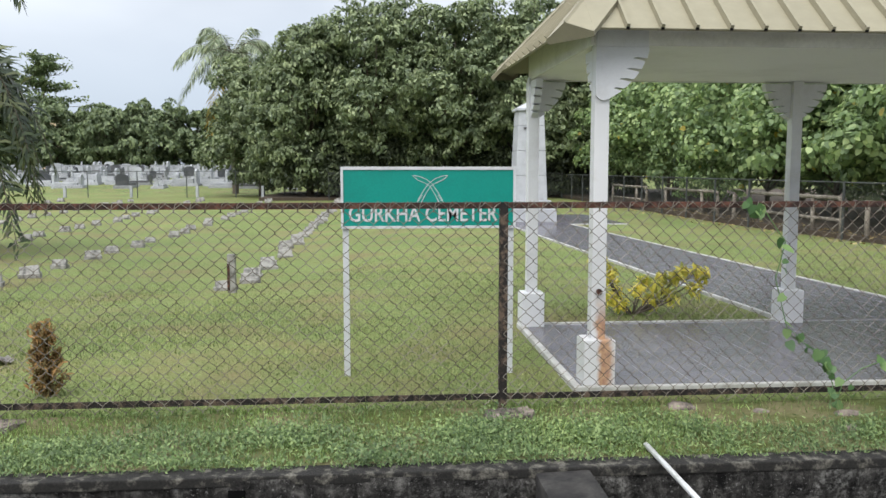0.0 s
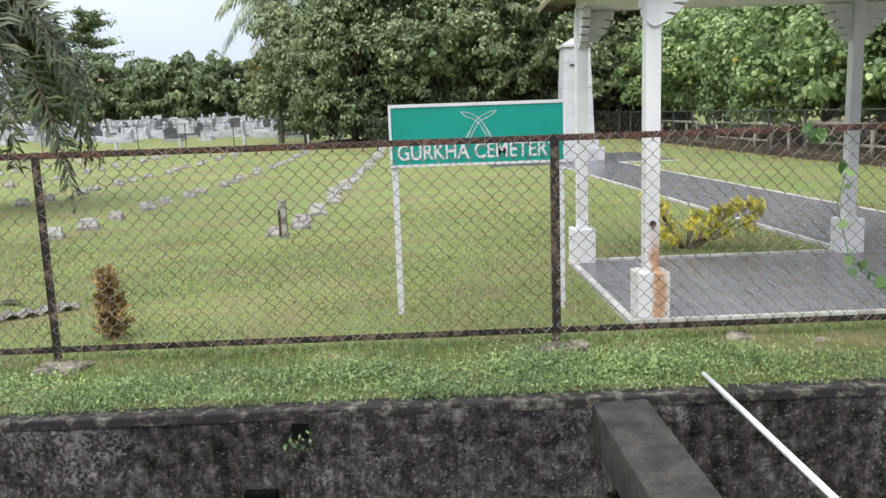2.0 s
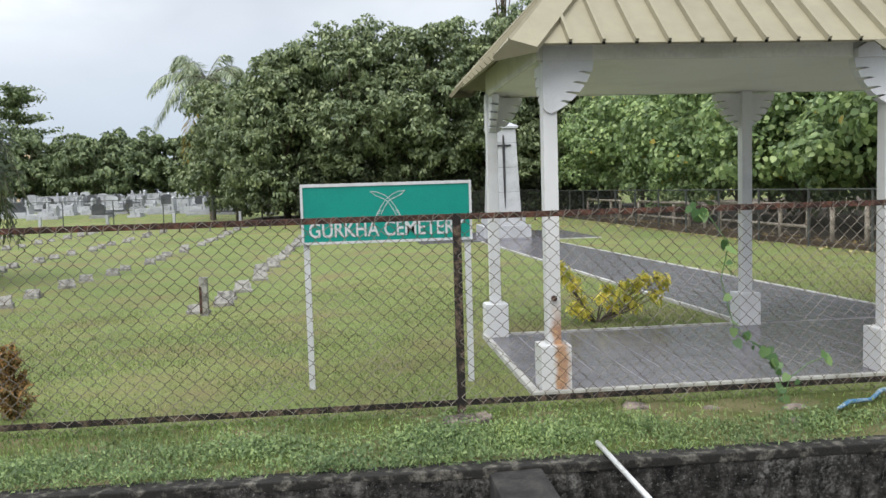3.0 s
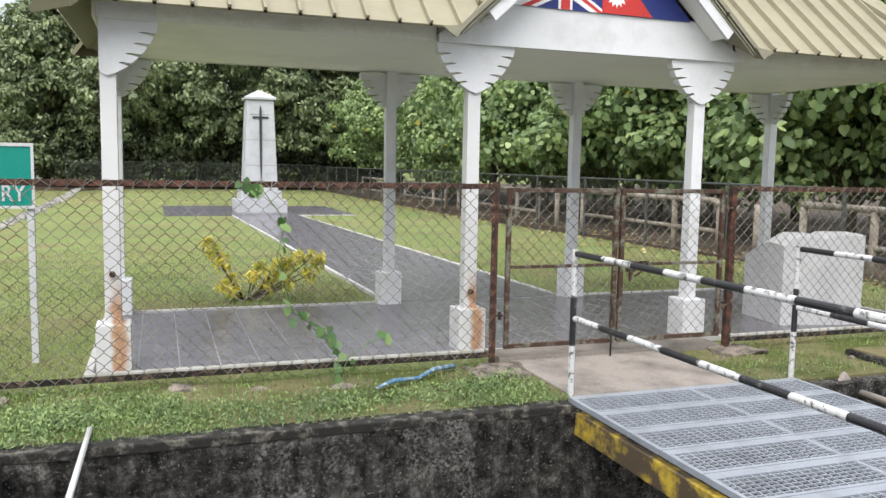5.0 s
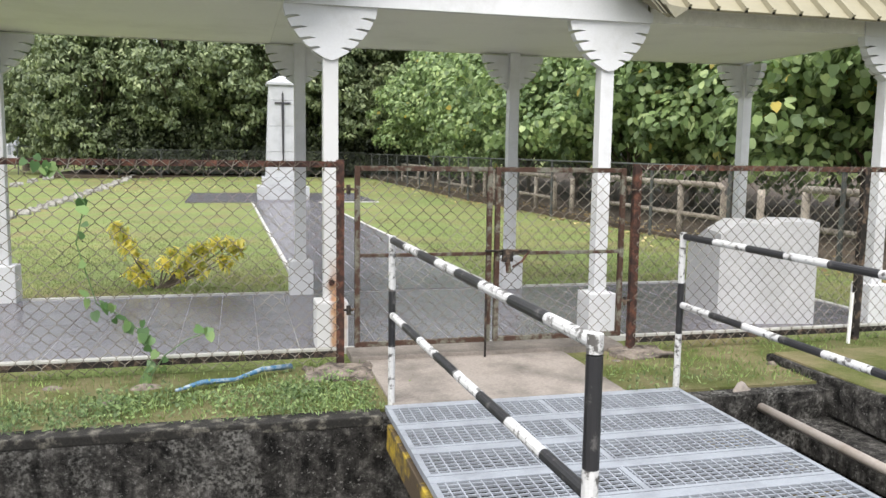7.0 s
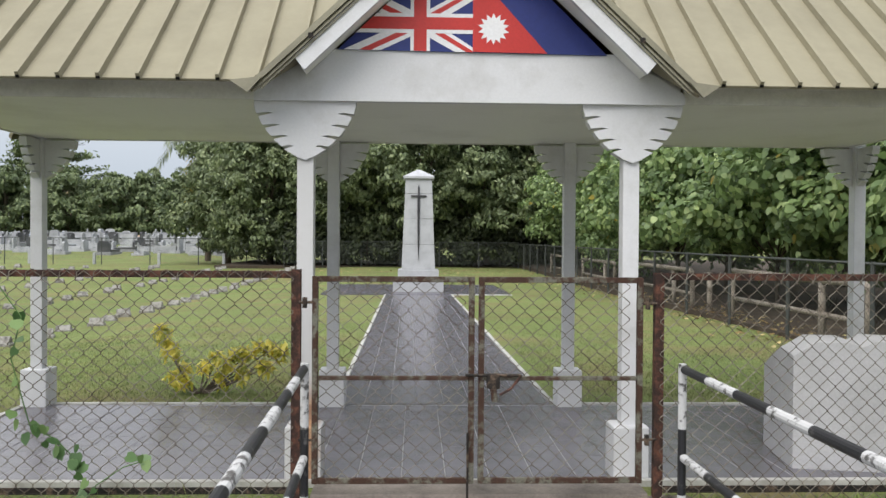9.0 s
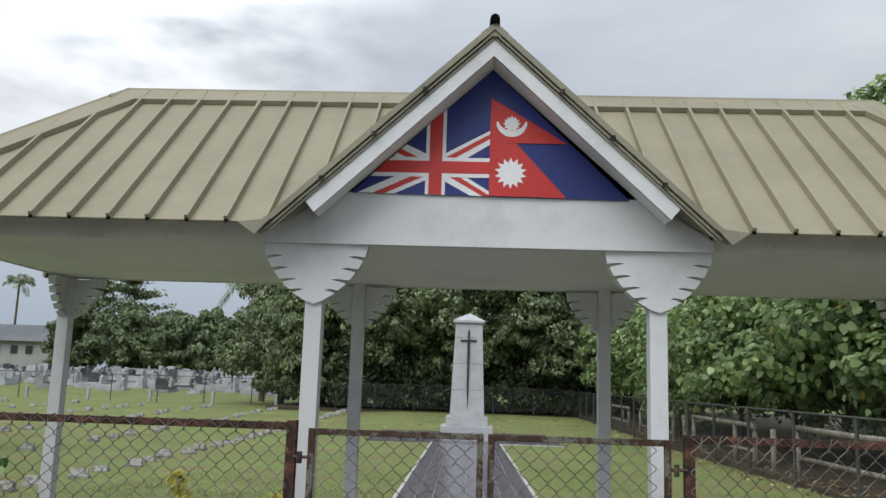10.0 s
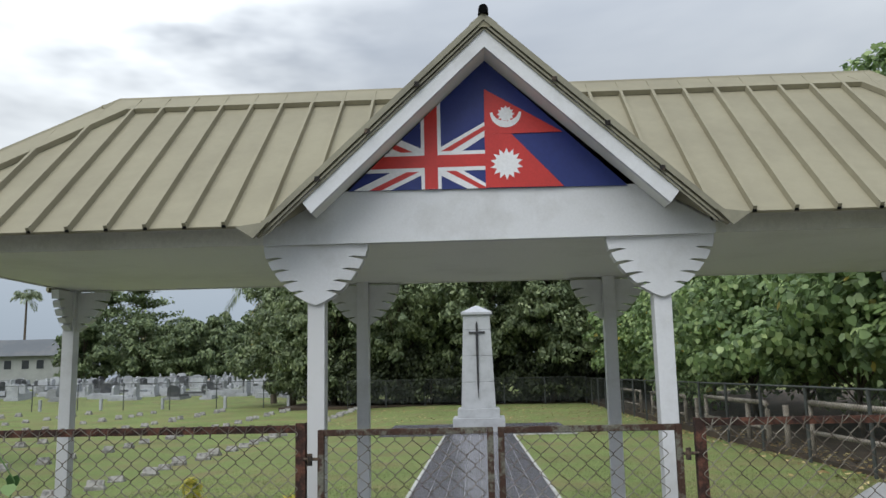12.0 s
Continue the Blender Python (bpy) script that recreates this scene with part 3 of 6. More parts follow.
for xa, xb in ((-3.93, -1.432), (-1.43, 1.435), (1.437, 3.85)):
    part("ceiling_board", boxed(xa, xb, -0.16, 2.255, Z_CEIL, Z_CEIL + 0.02), M_CEIL, pavilion, "pale flat ceiling boards")
FASCIA_WORDS = "weathered grey-beige fascia board"
part("fascia", boxed(-3.93, -1.432, -0.185, -0.163, Z_CEIL - 0.01, 2.83, 0.003), M_FASCIA, pavilion, FASCIA_WORDS)
part("fascia", boxed(1.437, 3.85, -0.185, -0.163, Z_CEIL - 0.01, 2.83, 0.003), M_FASCIA, pavilion, FASCIA_WORDS)
part("fascia", boxed(-3.93, 3.85, 2.258, 2.28, Z_CEIL - 0.01, 2.83, 0.003), M_FASCIA, pavilion, FASCIA_WORDS)
for xa, xb in ((-3.955, -3.932), (3.852, 3.875)):
    part("fascia", boxed(xa, xb, -0.185, 2.28, Z_CEIL - 0.01, 2.8, 0.003), M_FASCIA, pavilion, FASCIA_WORDS)


def front_z(y):
    return Z_EAVE + (Z_RIDGE - Z_EAVE) * (y - Y_F) / (Y_RIDGE - Y_F)


def gable_z(x):
    return G_APEX - G_SLOPE * abs(x - G_X)


roof = part("roof", slab(bmesh.new(), [(X_L, Y_F, Z_EAVE), (G_X - 1.36, Y_F, Z_EAVE), (G_X, Y_F + (G_APEX - Z_EAVE) / (Z_RIDGE - Z_EAVE) * (Y_RIDGE - Y_F), G_APEX), (G_X + 1.36, Y_F, Z_EAVE), (X_R, Y_F, Z_EAVE), (R_R, Y_RIDGE, Z_RIDGE), (R_L, Y_RIDGE, Z_RIDGE)], 0.018), M_ROOF, pavilion, "beige standing-seam metal roof slope")
back = part("roof_slope", slab(bmesh.new(), [(X_L, Y_B, Z_BACK), (X_R, Y_B, Z_BACK), (R_R, Y_RIDGE, Z_RIDGE - 0.004), (R_L, Y_RIDGE, Z_RIDGE - 0.004)], 0.018), M_ROOF, pavilion, "beige standing-seam metal roof slope")
part("roof_slope", slab(bmesh.new(), [(X_L, Y_F, Z_EAVE), (X_L, Y_B, Z_BACK), (R_L, Y_RIDGE, Z_RIDGE)], 0.018), M_ROOF, pavilion, "beige standing-seam metal roof slope")
part("roof_slope", slab(bmesh.new(), [(X_R, Y_F, Z_EAVE), (X_R, Y_B, Z_BACK), (R_R, Y_RIDGE, Z_RIDGE)], 0.018), M_ROOF, pavilion, "beige standing-seam metal roof slope")


def seam(a, b, side, name="seam", w=0.012, h=0.042):
    """A raised rib from a to b; side: unit vector across it."""
    a, b, s = Vector(a), Vector(b), Vector(side).normalized()
    up = s.cross(b - a).normalized()
    if up.z < 0:
        up = -up
    bm = bmesh.new()
    rows = []
    for p in (a, b):
        rows.append([bm.verts.new(p + s * dx + up * dz) for dx, dz in ((-w * 1.25, 0.0005), (-w * 0.9, h), (w * 0.9, h), (w * 1.25, 0.0005))])
    for k in range(3):
        bm.faces.new((rows[0][k], rows[0][k + 1], rows[1][k + 1], rows[1][k]))
    bm.faces.new(rows[0])
    bm.faces.new(rows[1][::-1])
    bmesh.ops.recalc_face_normals(bm, faces=bm.faces)
    part(name, bm, M_ROOF, roof)


PITCH = 0.2439
k = 0
x = -4.03
while x < 3.95:
    top = min(1.0, (x - X_L) / (R_L - X_L), (X_R - x) / (X_R - R_R))
    low = 0.0
    if abs(x - G_X) < 1.36:
        low = max(0.0, (gable_z(x) - Z_EAVE + 0.02) / (Z_RIDGE - Z_EAVE))
    if top - low > 0.04:
        ya, yb = Y_F - 0.012 + (Y_RIDGE - Y_F) * low, Y_F + (Y_RIDGE - Y_F) * top
        seam((x, ya, front_z(ya)), (x, yb, front_z(yb)), (1, 0, 0))
        if low == 0.0:
            # solid black plate in place of the shade inside the hollow rib
            part("rib_end_shade", boxed(x - 0.0115, x + 0.0115, ya - 0.013, ya - 0.001, Z_EAVE - 0.012, Z_EAVE + 0.034), M_BLACKCAP_SHADE, roof, "black plate painted as the shade inside a rib end")
    if top > 0.05:
        zb = Z_BACK + (Z_RIDGE - Z_BACK) * top
        yy = Y_B + (Y_RIDGE - Y_B) * top
        seam((x, Y_B + 0.01, Z_BACK), (x, yy, zb), (1, 0, 0))
    x += PITCH
for xe, xr in ((X_L, R_L), (X_R, R_R)):
    y = Y_F + 0.15
    while y < Y_B - 0.1:
        f = (y - Y_F) / (Y_RIDGE - Y_F) if y < Y_RIDGE else (Y_B - y) / (Y_B - Y_RIDGE)
        ze = Z_EAVE + (Z_BACK - Z_EAVE) * (y - Y_F) / (Y_B - Y_F)
        seam((xe, y, ze), (xe + (xr - xe) * f, y, ze + (Z_RIDGE - ze) * f), (0, 1, 0))
        y += PITCH


def flashing(a, b, m1, m2, width, name, lip=0.042):
    """A folded cap with turned-down lips along a ridge or hip; m1 and m2 lie on the slopes beside it."""
    a, b = Vector(a), Vector(b)
    along = (b - a).normalized()
    sides = []
    for m in (m1, m2):
        d = Vector(m) - a
        d = (d - along * d.dot(along)).normalized()
        up = along.cross(d).normalized()
        sides.append((d, up if up.z > 0 else -up))
    (d1, u1), (d2, u2) = sides
    mid = (u1 + u2).normalized()
    bm = bmesh.new()
    rows = [[bm.verts.new(p + o) for o in (d1 * (width + 0.006) + u1 * 0.004, d1 * width + u1 * lip, d1 * 0.012 + mid * (lip + 0.004), mid * (lip + 0.016), d2 * 0.012 + mid * (lip + 0.004), d2 * width + u2 * lip, d2 * (width + 0.006) + u2 * 0.004)] for p in (a - along * 0.02, b + along * 0.02)]
    for q in range(6):
        bm.faces.new((rows[0][q], rows[0][q + 1], rows[1][q + 1], rows[1][q]))
    bm.faces.new(rows[0][::-1])
    bm.faces.new(rows[1])
    bmesh.ops.recalc_face_normals(bm, faces=bm.faces)
    part(name, bm, M_ROOF, roof)


mid_f, mid_b = (0, Y_F, Z_EAVE), (0, Y_B, Z_BACK)
mid_l, mid_r = (X_L, Y_RIDGE, (Z_EAVE + Z_BACK) / 2), (X_R, Y_RIDGE, (Z_EAVE + Z_BACK) / 2)
flashing((R_L, Y_RIDGE, Z_RIDGE), (R_R, Y_RIDGE, Z_RIDGE), mid_f, mid_b, 0.19, "ridge_cap")
flashing((R_L, Y_RIDGE, Z_RIDGE), (X_L, Y_F, Z_EAVE), mid_f, mid_l, 0.19, "hip_cap")
flashing((R_R, Y_RIDGE, Z_RIDGE), (X_R, Y_F, Z_EAVE), mid_f, mid_r, 0.19, "hip_cap")
flashing((R_L, Y_RIDGE, Z_RIDGE), (X_L, Y_B, Z_BACK), mid_b, mid_l, 0.19, "hip_cap")
flashing((R_R, Y_RIDGE, Z_RIDGE), (X_R, Y_B, Z_BACK), mid_b, mid_r, 0.19, "hip_cap")

# gable over the gate
Y_G = -0.51
y_meet = Y_F + (G_APEX - Z_EAVE) / (Z_RIDGE - Z_EAVE) * (Y_RIDGE - Y_F)
for s in (-1, 1):
    xe = G_X + s * 1.42
    part("gable_slope", slab(bmesh.new(), [(G_X, Y_G, G_APEX), (xe, Y_G, gable_z(xe)), (xe, Y_F + 0.02, gable_z(xe)), (G_X, y_meet, G_APEX)], 0.02), M_ROOF, pavilion, "beige metal gable roof slope")
    bm = bmesh.new()
    prism(bm, [(G_X, G_APEX + 0.03), (xe + s * 0.03, gable_z(xe) + 0.005), (xe + s * 0.005, gable_z(xe) - 0.018), (G_X, G_APEX - 0.018)], Y_G - 0.03, Y_G + 0.0)
    part("verge_trim", bm, M_TRIM, pavilion, "grey-beige folded verge trim")
    for drop, y_in, deep in ((0.03, 0.012, 0.016), (0.056, 0.024, 0.014)):
        bm = bmesh.new()
        xl = G_X + s * (1.4 - drop)
        prism(bm, [(G_X, G_APEX - drop), (xl, gable_z(xl) - drop), (xl, gable_z(xl) - drop - deep), (G_X, G_APEX - drop - deep)], Y_G - 0.03 + y_in, Y_G + 0.004)
        part("verge_strip", bm, M_TRIM, pavilion, "thin folded strip under the verge trim")
    for f in (0.3, 0.52, 0.74):
        xc = G_X + s * 1.4 * f
        part("clip", boxed(xc - 0.016, xc + 0.016, Y_G - 0.038, Y_G - 0.031, gable_z(xc) - 0.045, gable_z(xc) - 0.012, 0.002), M_RUSTDARK, pavilion, "small dark fixing clip")
    tray = prism(bmesh.new(), [(G_X + s * 1.33, 2.625), (G_X + s * 1.53, 2.6), (G_X + s * 1.42, 2.525)], Y_G - 0.05, Y_G - 0.034)
    part("valley_tray", tray, M_TRIM, pavilion, "pointed metal valley tray")
    bm = bmesh.new()
    prism(bm, [(G_X, 3.825), (G_X + s * 1.15, 2.765), (G_X + s * 1.08, 2.68), (G_X, 3.7)], Y_G + 0.005, Y_G + 0.04)
    part("barge_board", bm, M_WHITE, pavilion, "white barge board")
    bm = bmesh.new()
    prism(bm, [(G_X, 3.735), (G_X + s * 1.12, 2.725), (G_X + s * 1.1, 2.7), (G_X, 3.71)], Y_G + 0.043, -0.245)
    part("soffit", bm, M_CEIL, pavilion, "grey painted soffit")
part("finial_cap", tube(bmesh.new(), [(G_X, Y_G - 0.05, G_APEX + 0.045), (G_X, Y_G + 0.06, G_APEX + 0.05)], [0.03, 0.034], 10), M_BLACKCAP_SHADE, pavilion, "black ridge end cap")
flashing((G_X, Y_G, G_APEX), (G_X, y_meet, G_APEX), (G_X - 1.0, Y_G, G_APEX - G_SLOPE), (G_X + 1.0, Y_G, G_APEX - G_SLOPE), 0.09, "ridge_cap", 0.03)

# lintel and flag board
lintel = prism(bmesh.new(), [(-1.425, 2.532), (1.43, 2.532), (1.43, 2.6), (1.0, 2.86), (-0.96, 2.87), (-1.425, 2.6)], -0.235, -0.17)
part("lintel_board", lintel, M_WHITE, pavilion, "white gable lintel board with fine cracks")
part("lintel_beam", boxed(-1.42, 1.42, -0.168, -0.162, 2.534, 2.8), M_WHITE, pavilion, "white lintel beam")

TRI = [(-0.875, 2.868), (0.9, 2.85), (0.019, 3.71)]


def clip(poly, tri):
    """The part of a polygon inside a triangle, both counter-clockwise."""
    out = poly
    for i in range(3):
        (ax, az), (bx, bz) = tri[i], tri[(i + 1) % 3]
        src, out = out, []
        for j, p in enumerate(src):
            q = src[(j + 1) % len(src)]
            sp = (bx - ax) * (p[1] - az) - (bz - az) * (p[0] - ax)
            sq = (bx - ax) * (q[1] - az) - (bz - az) * (q[0] - ax)
            if sp >= 0:
                out.append(p)
            if sp * sq < 0:
                t = sp / (sp - sq)
                out.append((p[0] + t * (q[0] - p[0]), p[1] + t * (q[1] - p[1])))
        if len(out) < 3:
            return []
    return out


flag = part("flag_panel", prism(bmesh.new(), TRI, -0.25, -0.235), M_BLUE, pavilion, "painted triangular panel of two joined flags on blue")


def flag_piece(name, polys, material, lift):
    bm = bmesh.new()
    for q, p in enumerate(polys):
        area = sum(a[0] * b[1] - b[0] * a[1] for a, b in zip(p, p[1:] + p[:1]))
        p = clip(p if area > 0 else p[::-1], TRI)
        if len(p) > 2:
            prism(bm, p, -0.25 - lift - 0.0004 * q, -0.2495)
    part(name, bm, material, flag)


def bar(ax, az, bx, bz, w, off=0.0):
    d = math.hypot(bx - ax, bz - az)
    nx, nz = -(bz - az) / d, (bx - ax) / d
    return [(ax + nx * (off - w), az + nz * (off - w)), (bx + nx * (off - w), bz + nz * (off - w)), (bx + nx * (off + w), bz + nz * (off + w)), (ax + nx * (off + w), az + nz * (off + w))]


CX, CZ, RX = -0.338, 3.044, 0.014
arms = [(-0.86, 2.8), (0.1, 2.84), (0.1, 3.25), (-0.75, 3.24)]
box4 = [(-0.92, 2.8), (RX, 2.8), (RX, 3.8), (-0.92, 3.8)]


def left_only(p):
    return [(min(x, RX), z) for x, z in p]


flag_piece("white_saltire", [left_only(bar(CX, CZ, x, z, 0.052)) for x, z in arms], M_FLAGWHITE, 0.002)
flag_piece("red_saltire", [left_only(bar(CX, CZ, x, z, 0.017, 0.008)) for x, z in arms], M_RED, 0.0035)
flag_piece("white_cross", [[(-0.92, CZ - 0.065), (RX, CZ - 0.065), (RX, CZ + 0.065), (-0.92, CZ + 0.065)], [(CX - 0.064, 2.8), (CX + 0.064, 2.8), (CX + 0.064, 3.8), (CX - 0.064, 3.8)]], M_FLAGWHITE, 0.005)
flag_piece("red_cross", [[(-0.92, CZ - 0.04), (RX, CZ - 0.04), (RX, CZ + 0.04), (-0.92, CZ + 0.04)], [(CX - 0.042, 2.8), (CX + 0.042, 2.8), (CX + 0.042, 3.8), (CX - 0.042, 3.8)]], M_RED, 0.0065)
for poly, lift in (([(0.008, 2.862), (0.5, 2.856), (0.179, 3.21), (0.008, 3.212)], 0.0075), ([(0.008, 3.2115), (0.502, 3.213), (0.012, 3.514)], 0.0077)):
    part("red_pennant", prism(bmesh.new(), poly, -0.25 - lift, -0.2495), M_RED, flag)


def star(cx, cz, r0, r1, points, turn=0.0):
    return [(cx + (r1 if i % 2 else r0) * math.sin(turn + math.pi * i / points), cz + (r1 if i % 2 else r0) * math.cos(turn + math.pi * i / points)) for i in range(2 * points)]


part("sun_emblem", prism(bmesh.new(), star(0.144, 3.013, 0.104, 0.07, 14), -0.2605, -0.257), M_FLAGWHITE, flag)
bm = bmesh.new()
outer = [(0.147 + 0.1 * math.cos(a), 3.352 + 0.1 * math.sin(a)) for a in [math.pi + math.pi * i / 14 for i in range(15)]]
inner = [(0.147 + 0.088 * math.cos(a), 3.372 + 0.078 * math.sin(a)) for a in [2 * math.pi - math.pi * i / 14 for i in range(1, 14)]]
prism(bm, outer + inner, -0.2605, -0.257)
prism(bm, [p for p in star(0.147, 3.34, 0.056, 0.04, 12)], -0.2602, -0.257)
part("moon_emblem", bm, M_FLAGWHITE, flag)

# ---- floor of the pavilion, path ----
floor = tagged(part("pavilion_floor", boxed(-4.0, 4.0, -0.243, 2.2, -0.1, 0.0292), M_BED), "dark grey paved floor under the pavilion", "floor", kind="structure")
PATH_POSE = pose(-0.075, 2.26, 0, -0.607, 0, 0.6)
PATH_END = 18.0
path = tagged(part("path", boxed(-1.03, 1.03, 0.002, PATH_END, -0.1, 0.0292), M_BED), "long dark grey paved path to the obelisk", "path", kind="structure")
terrace = tagged(part("terrace", boxed(-3.1, 2.95, PATH_END + 0.003, 23.3, -0.1, 0.03), M_PAVER), "dark grey paved terrace round the obelisk", "terrace", kind="structure")
path.matrix_world = PATH_POSE
terrace.matrix_world = pose(-0.075, 2.26, -0.172, 0, 0, 0.6)
for xa, xb, ya, yb in ((-4.06, 4.06, -0.3, -0.246), (-4.06, -4.002, -0.243, 2.2), (4.002, 4.06, -0.243, 2.2), (-4.06, -1.16, 2.203, 2.26), (1.02, 4.06, 2.203, 2.26)):
    tagged(part("kerb", boxed(xa, xb, ya, yb, -0.1, 0.045, 0.008), M_KERB), "pale painted concrete edging kerb", "kerb", kind="structure")
for xa, xb, ya, yb in ((-1.085, -1.033, 0.03, PATH_END), (1.033, 1.085, 0.03, PATH_END), (1.09, 3.0, PATH_END - 0.06, PATH_END)):
    k_ob = tagged(part("kerb", boxed(xa, xb, ya, yb, -0.1, 0.045, 0.008), M_KERB), "pale painted concrete edging kerb", "kerb", kind="structure")
    k_ob.matrix_world = PATH_POSE

# ---- obelisk ----
obelisk = thing("obelisk", (-0.27, 22.1, -0.155), "pale grey stone obelisk with dark sword cross", "monument")


def tapered(bm, w0, w1, z0, z1):
    r = [[bm.verts.new((sx * w / 2, sy * w / 2, z)) for sx, sy in ((-1, -1), (1, -1), (1, 1), (-1, 1))] for w, z in ((w0, z0), (w1, z1))]
    bm.faces.new(r[0][::-1]), bm.faces.new(r[1])
    for q in range(4):
        bm.faces.new((r[0][q], r[0][(q + 1) % 4], r[1][(q + 1) % 4], r[1][q]))
    return bm


part("plinth", boxed(-0.84, 0.84, -0.84, 0.84, 0, 0.44, 0.015), M_GRANITE, obelisk)
part("plinth_step", boxed(-0.68, 0.68, -0.68, 0.68, 0.44, 0.735, 0.02), M_GRANITE, obelisk)
hs = [0.735, 1.585, 2.435, 3.285, 3.785]
for za, zb in zip(hs, hs[1:]):
    wa, wb = [1.12 - 0.24 * (z - 0.735) / 3.05 for z in (za, zb)]
    bm = tapered(bmesh.new(), wa, wb, za + 0.003, zb - 0.003)
    bmesh.ops.bevel(bm, geom=list(bm.edges), offset=0.008, segments=1, affect="EDGES")
    part("block", bm, M_GRANITE, obelisk)
part("cap_band", boxed(-0.52, 0.52, -0.52, 0.52, 3.785, 3.865, 0.01), M_GRANITE, obelisk)
part("cap", tapered(bmesh.new(), 1.04, 0.1, 3.865, 4.115), M_GRANITE, obelisk)
for name, poly in (("sword_blade", [(-0.045, 2.98), (0.045, 2.98), (0.03, 1.4), (0.0, 0.86), (-0.03, 1.4)]), ("sword_guard", [(-0.26, 2.98), (0.26, 2.98), (0.26, 3.04), (-0.26, 3.04)]), ("sword_grip", [(-0.035, 3.043), (0.035, 3.043), (0.03, 3.3), (0.0, 3.4), (-0.03, 3.3)])):
    bm = prism(bmesh.new(), poly, -0.04, 0.0)
    for v in bm.verts:
        v.co.y += -0.56 + 0.12 * (v.co.z - 0.55) / 3.05
        v.co.z += 0.185
    part(name, bm, M_BRONZE, obelisk, "dark bronze " + name.replace("_", " "))

# ---- roadside fence and gate ----
Y_FENCE = -0.64


def fence_bay(x0, x1):
    w = x1 - x0
    t = thing("chain_link_fence", (x0, Y_FENCE, 0), "rusty chain-link fence bay with angle-iron rails", "fence", "roadside fence")
    bm = boxed(-0.028, 0.028, -0.006, 0.0, 0.0, 1.43, 0.002)
    box(bm, -0.028, -0.022, 0.0, 0.045, 0.0, 1.43)
    part("post", bm, M_RUST if abs(x0 - 1.15) < 0.01 else M_RUSTDARK, t, "rusted angle-iron post")
    bm = boxed(0.028, w - 0.028, -0.012, -0.004, 1.386, 1.42, 0.002)
    box(bm, 0.028, w - 0.028, -0.012, 0.034, 1.42, 1.427)
    part("top_rail", bm, M_RUST, t, "red-brown rusted top rail")
    bm = boxed(0.028, w - 0.028, -0.012, -0.004, 0.078, 0.113, 0.002)
    box(bm, 0.028, w - 0.028, -0.012, 0.03, 0.07, 0.077)
    part("bottom_rail", bm, M_RUSTDARK, t, "black rusted bottom rail")
    v, f = chain_link(w, 0.03, 1.43, 0.1, 0.0025, 4, 0.004, True)
    raw_part("wire_mesh", [(a, b - 0.02, c) for a, b, c in v], f, M_WIRE, t)
    bm = bmesh.new()
    xx = 0.05
    while xx < w - 0.08:
        z = 1.4
        tube(bm, [(xx, -0.02, z - 0.04), (xx + 0.012, -0.026, z + 0.018), (xx + 0.028, 0.0, z + 0.033), (xx + 0.045, 0.036, z + 0.015)], 0.0032, 4, False)
        xx += 0.1
    part("tie_wire", bm, M_WIRE, t, "wire loops over the rail")["kind"] = "stuff"
    return t


for a, b in ((-22.25, -18.7), (-18.7, -15.15), (-15.15, -11.6), (-11.6, -8.08), (-8.08, -4.65), (-4.65, -1.085), (1.15, 3.19), (3.19, 6.7), (6.7, 10.2)):
    fence_bay(a, b)
for x in (-1.085, 10.2):
    t = thing("fence_post", (x, Y_FENCE, 0), "rusted angle-iron fence post", "post")
    bm = boxed(-0.028, 0.028, -0.006, 0.0, 0.0, 1.44, 0.002)
    box(bm, 0.022, 0.028, 0.0, 0.05, 0.0, 1.44)
    part("post", bm, M_RUST, t)
for x, y, w, d in ((-7.98, -0.82, 0.34, 0.26), (-4.63, -0.8, 0.3, 0.22), (-1.12, -0.86, 0.44, 0.36), (1.16, -0.75, 0.42, 0.3)):
    t = thing("post_footing", (x, y, 0), "broken brownish concrete post footing", "footing")
    bm = boxed(-w / 2, w / 2, -d / 2, d / 2, -0.05, 0.028, 0.008)
    bmesh.ops.subdivide_edges(bm, edges=list(bm.edges), cuts=4, use_grid_fill=True)
    for v in bm.verts:
        v.co += Vector((0.06 * noise.noise(v.co * 8 + Vector((x, 0, 0))), 0.06 * noise.noise(v.co * 8 + Vector((0, x, 3))), 0.03 * noise.noise(v.co * 11 + Vector((x, 1, 0)))))
    part("slab", bm, M_FOOT, t)


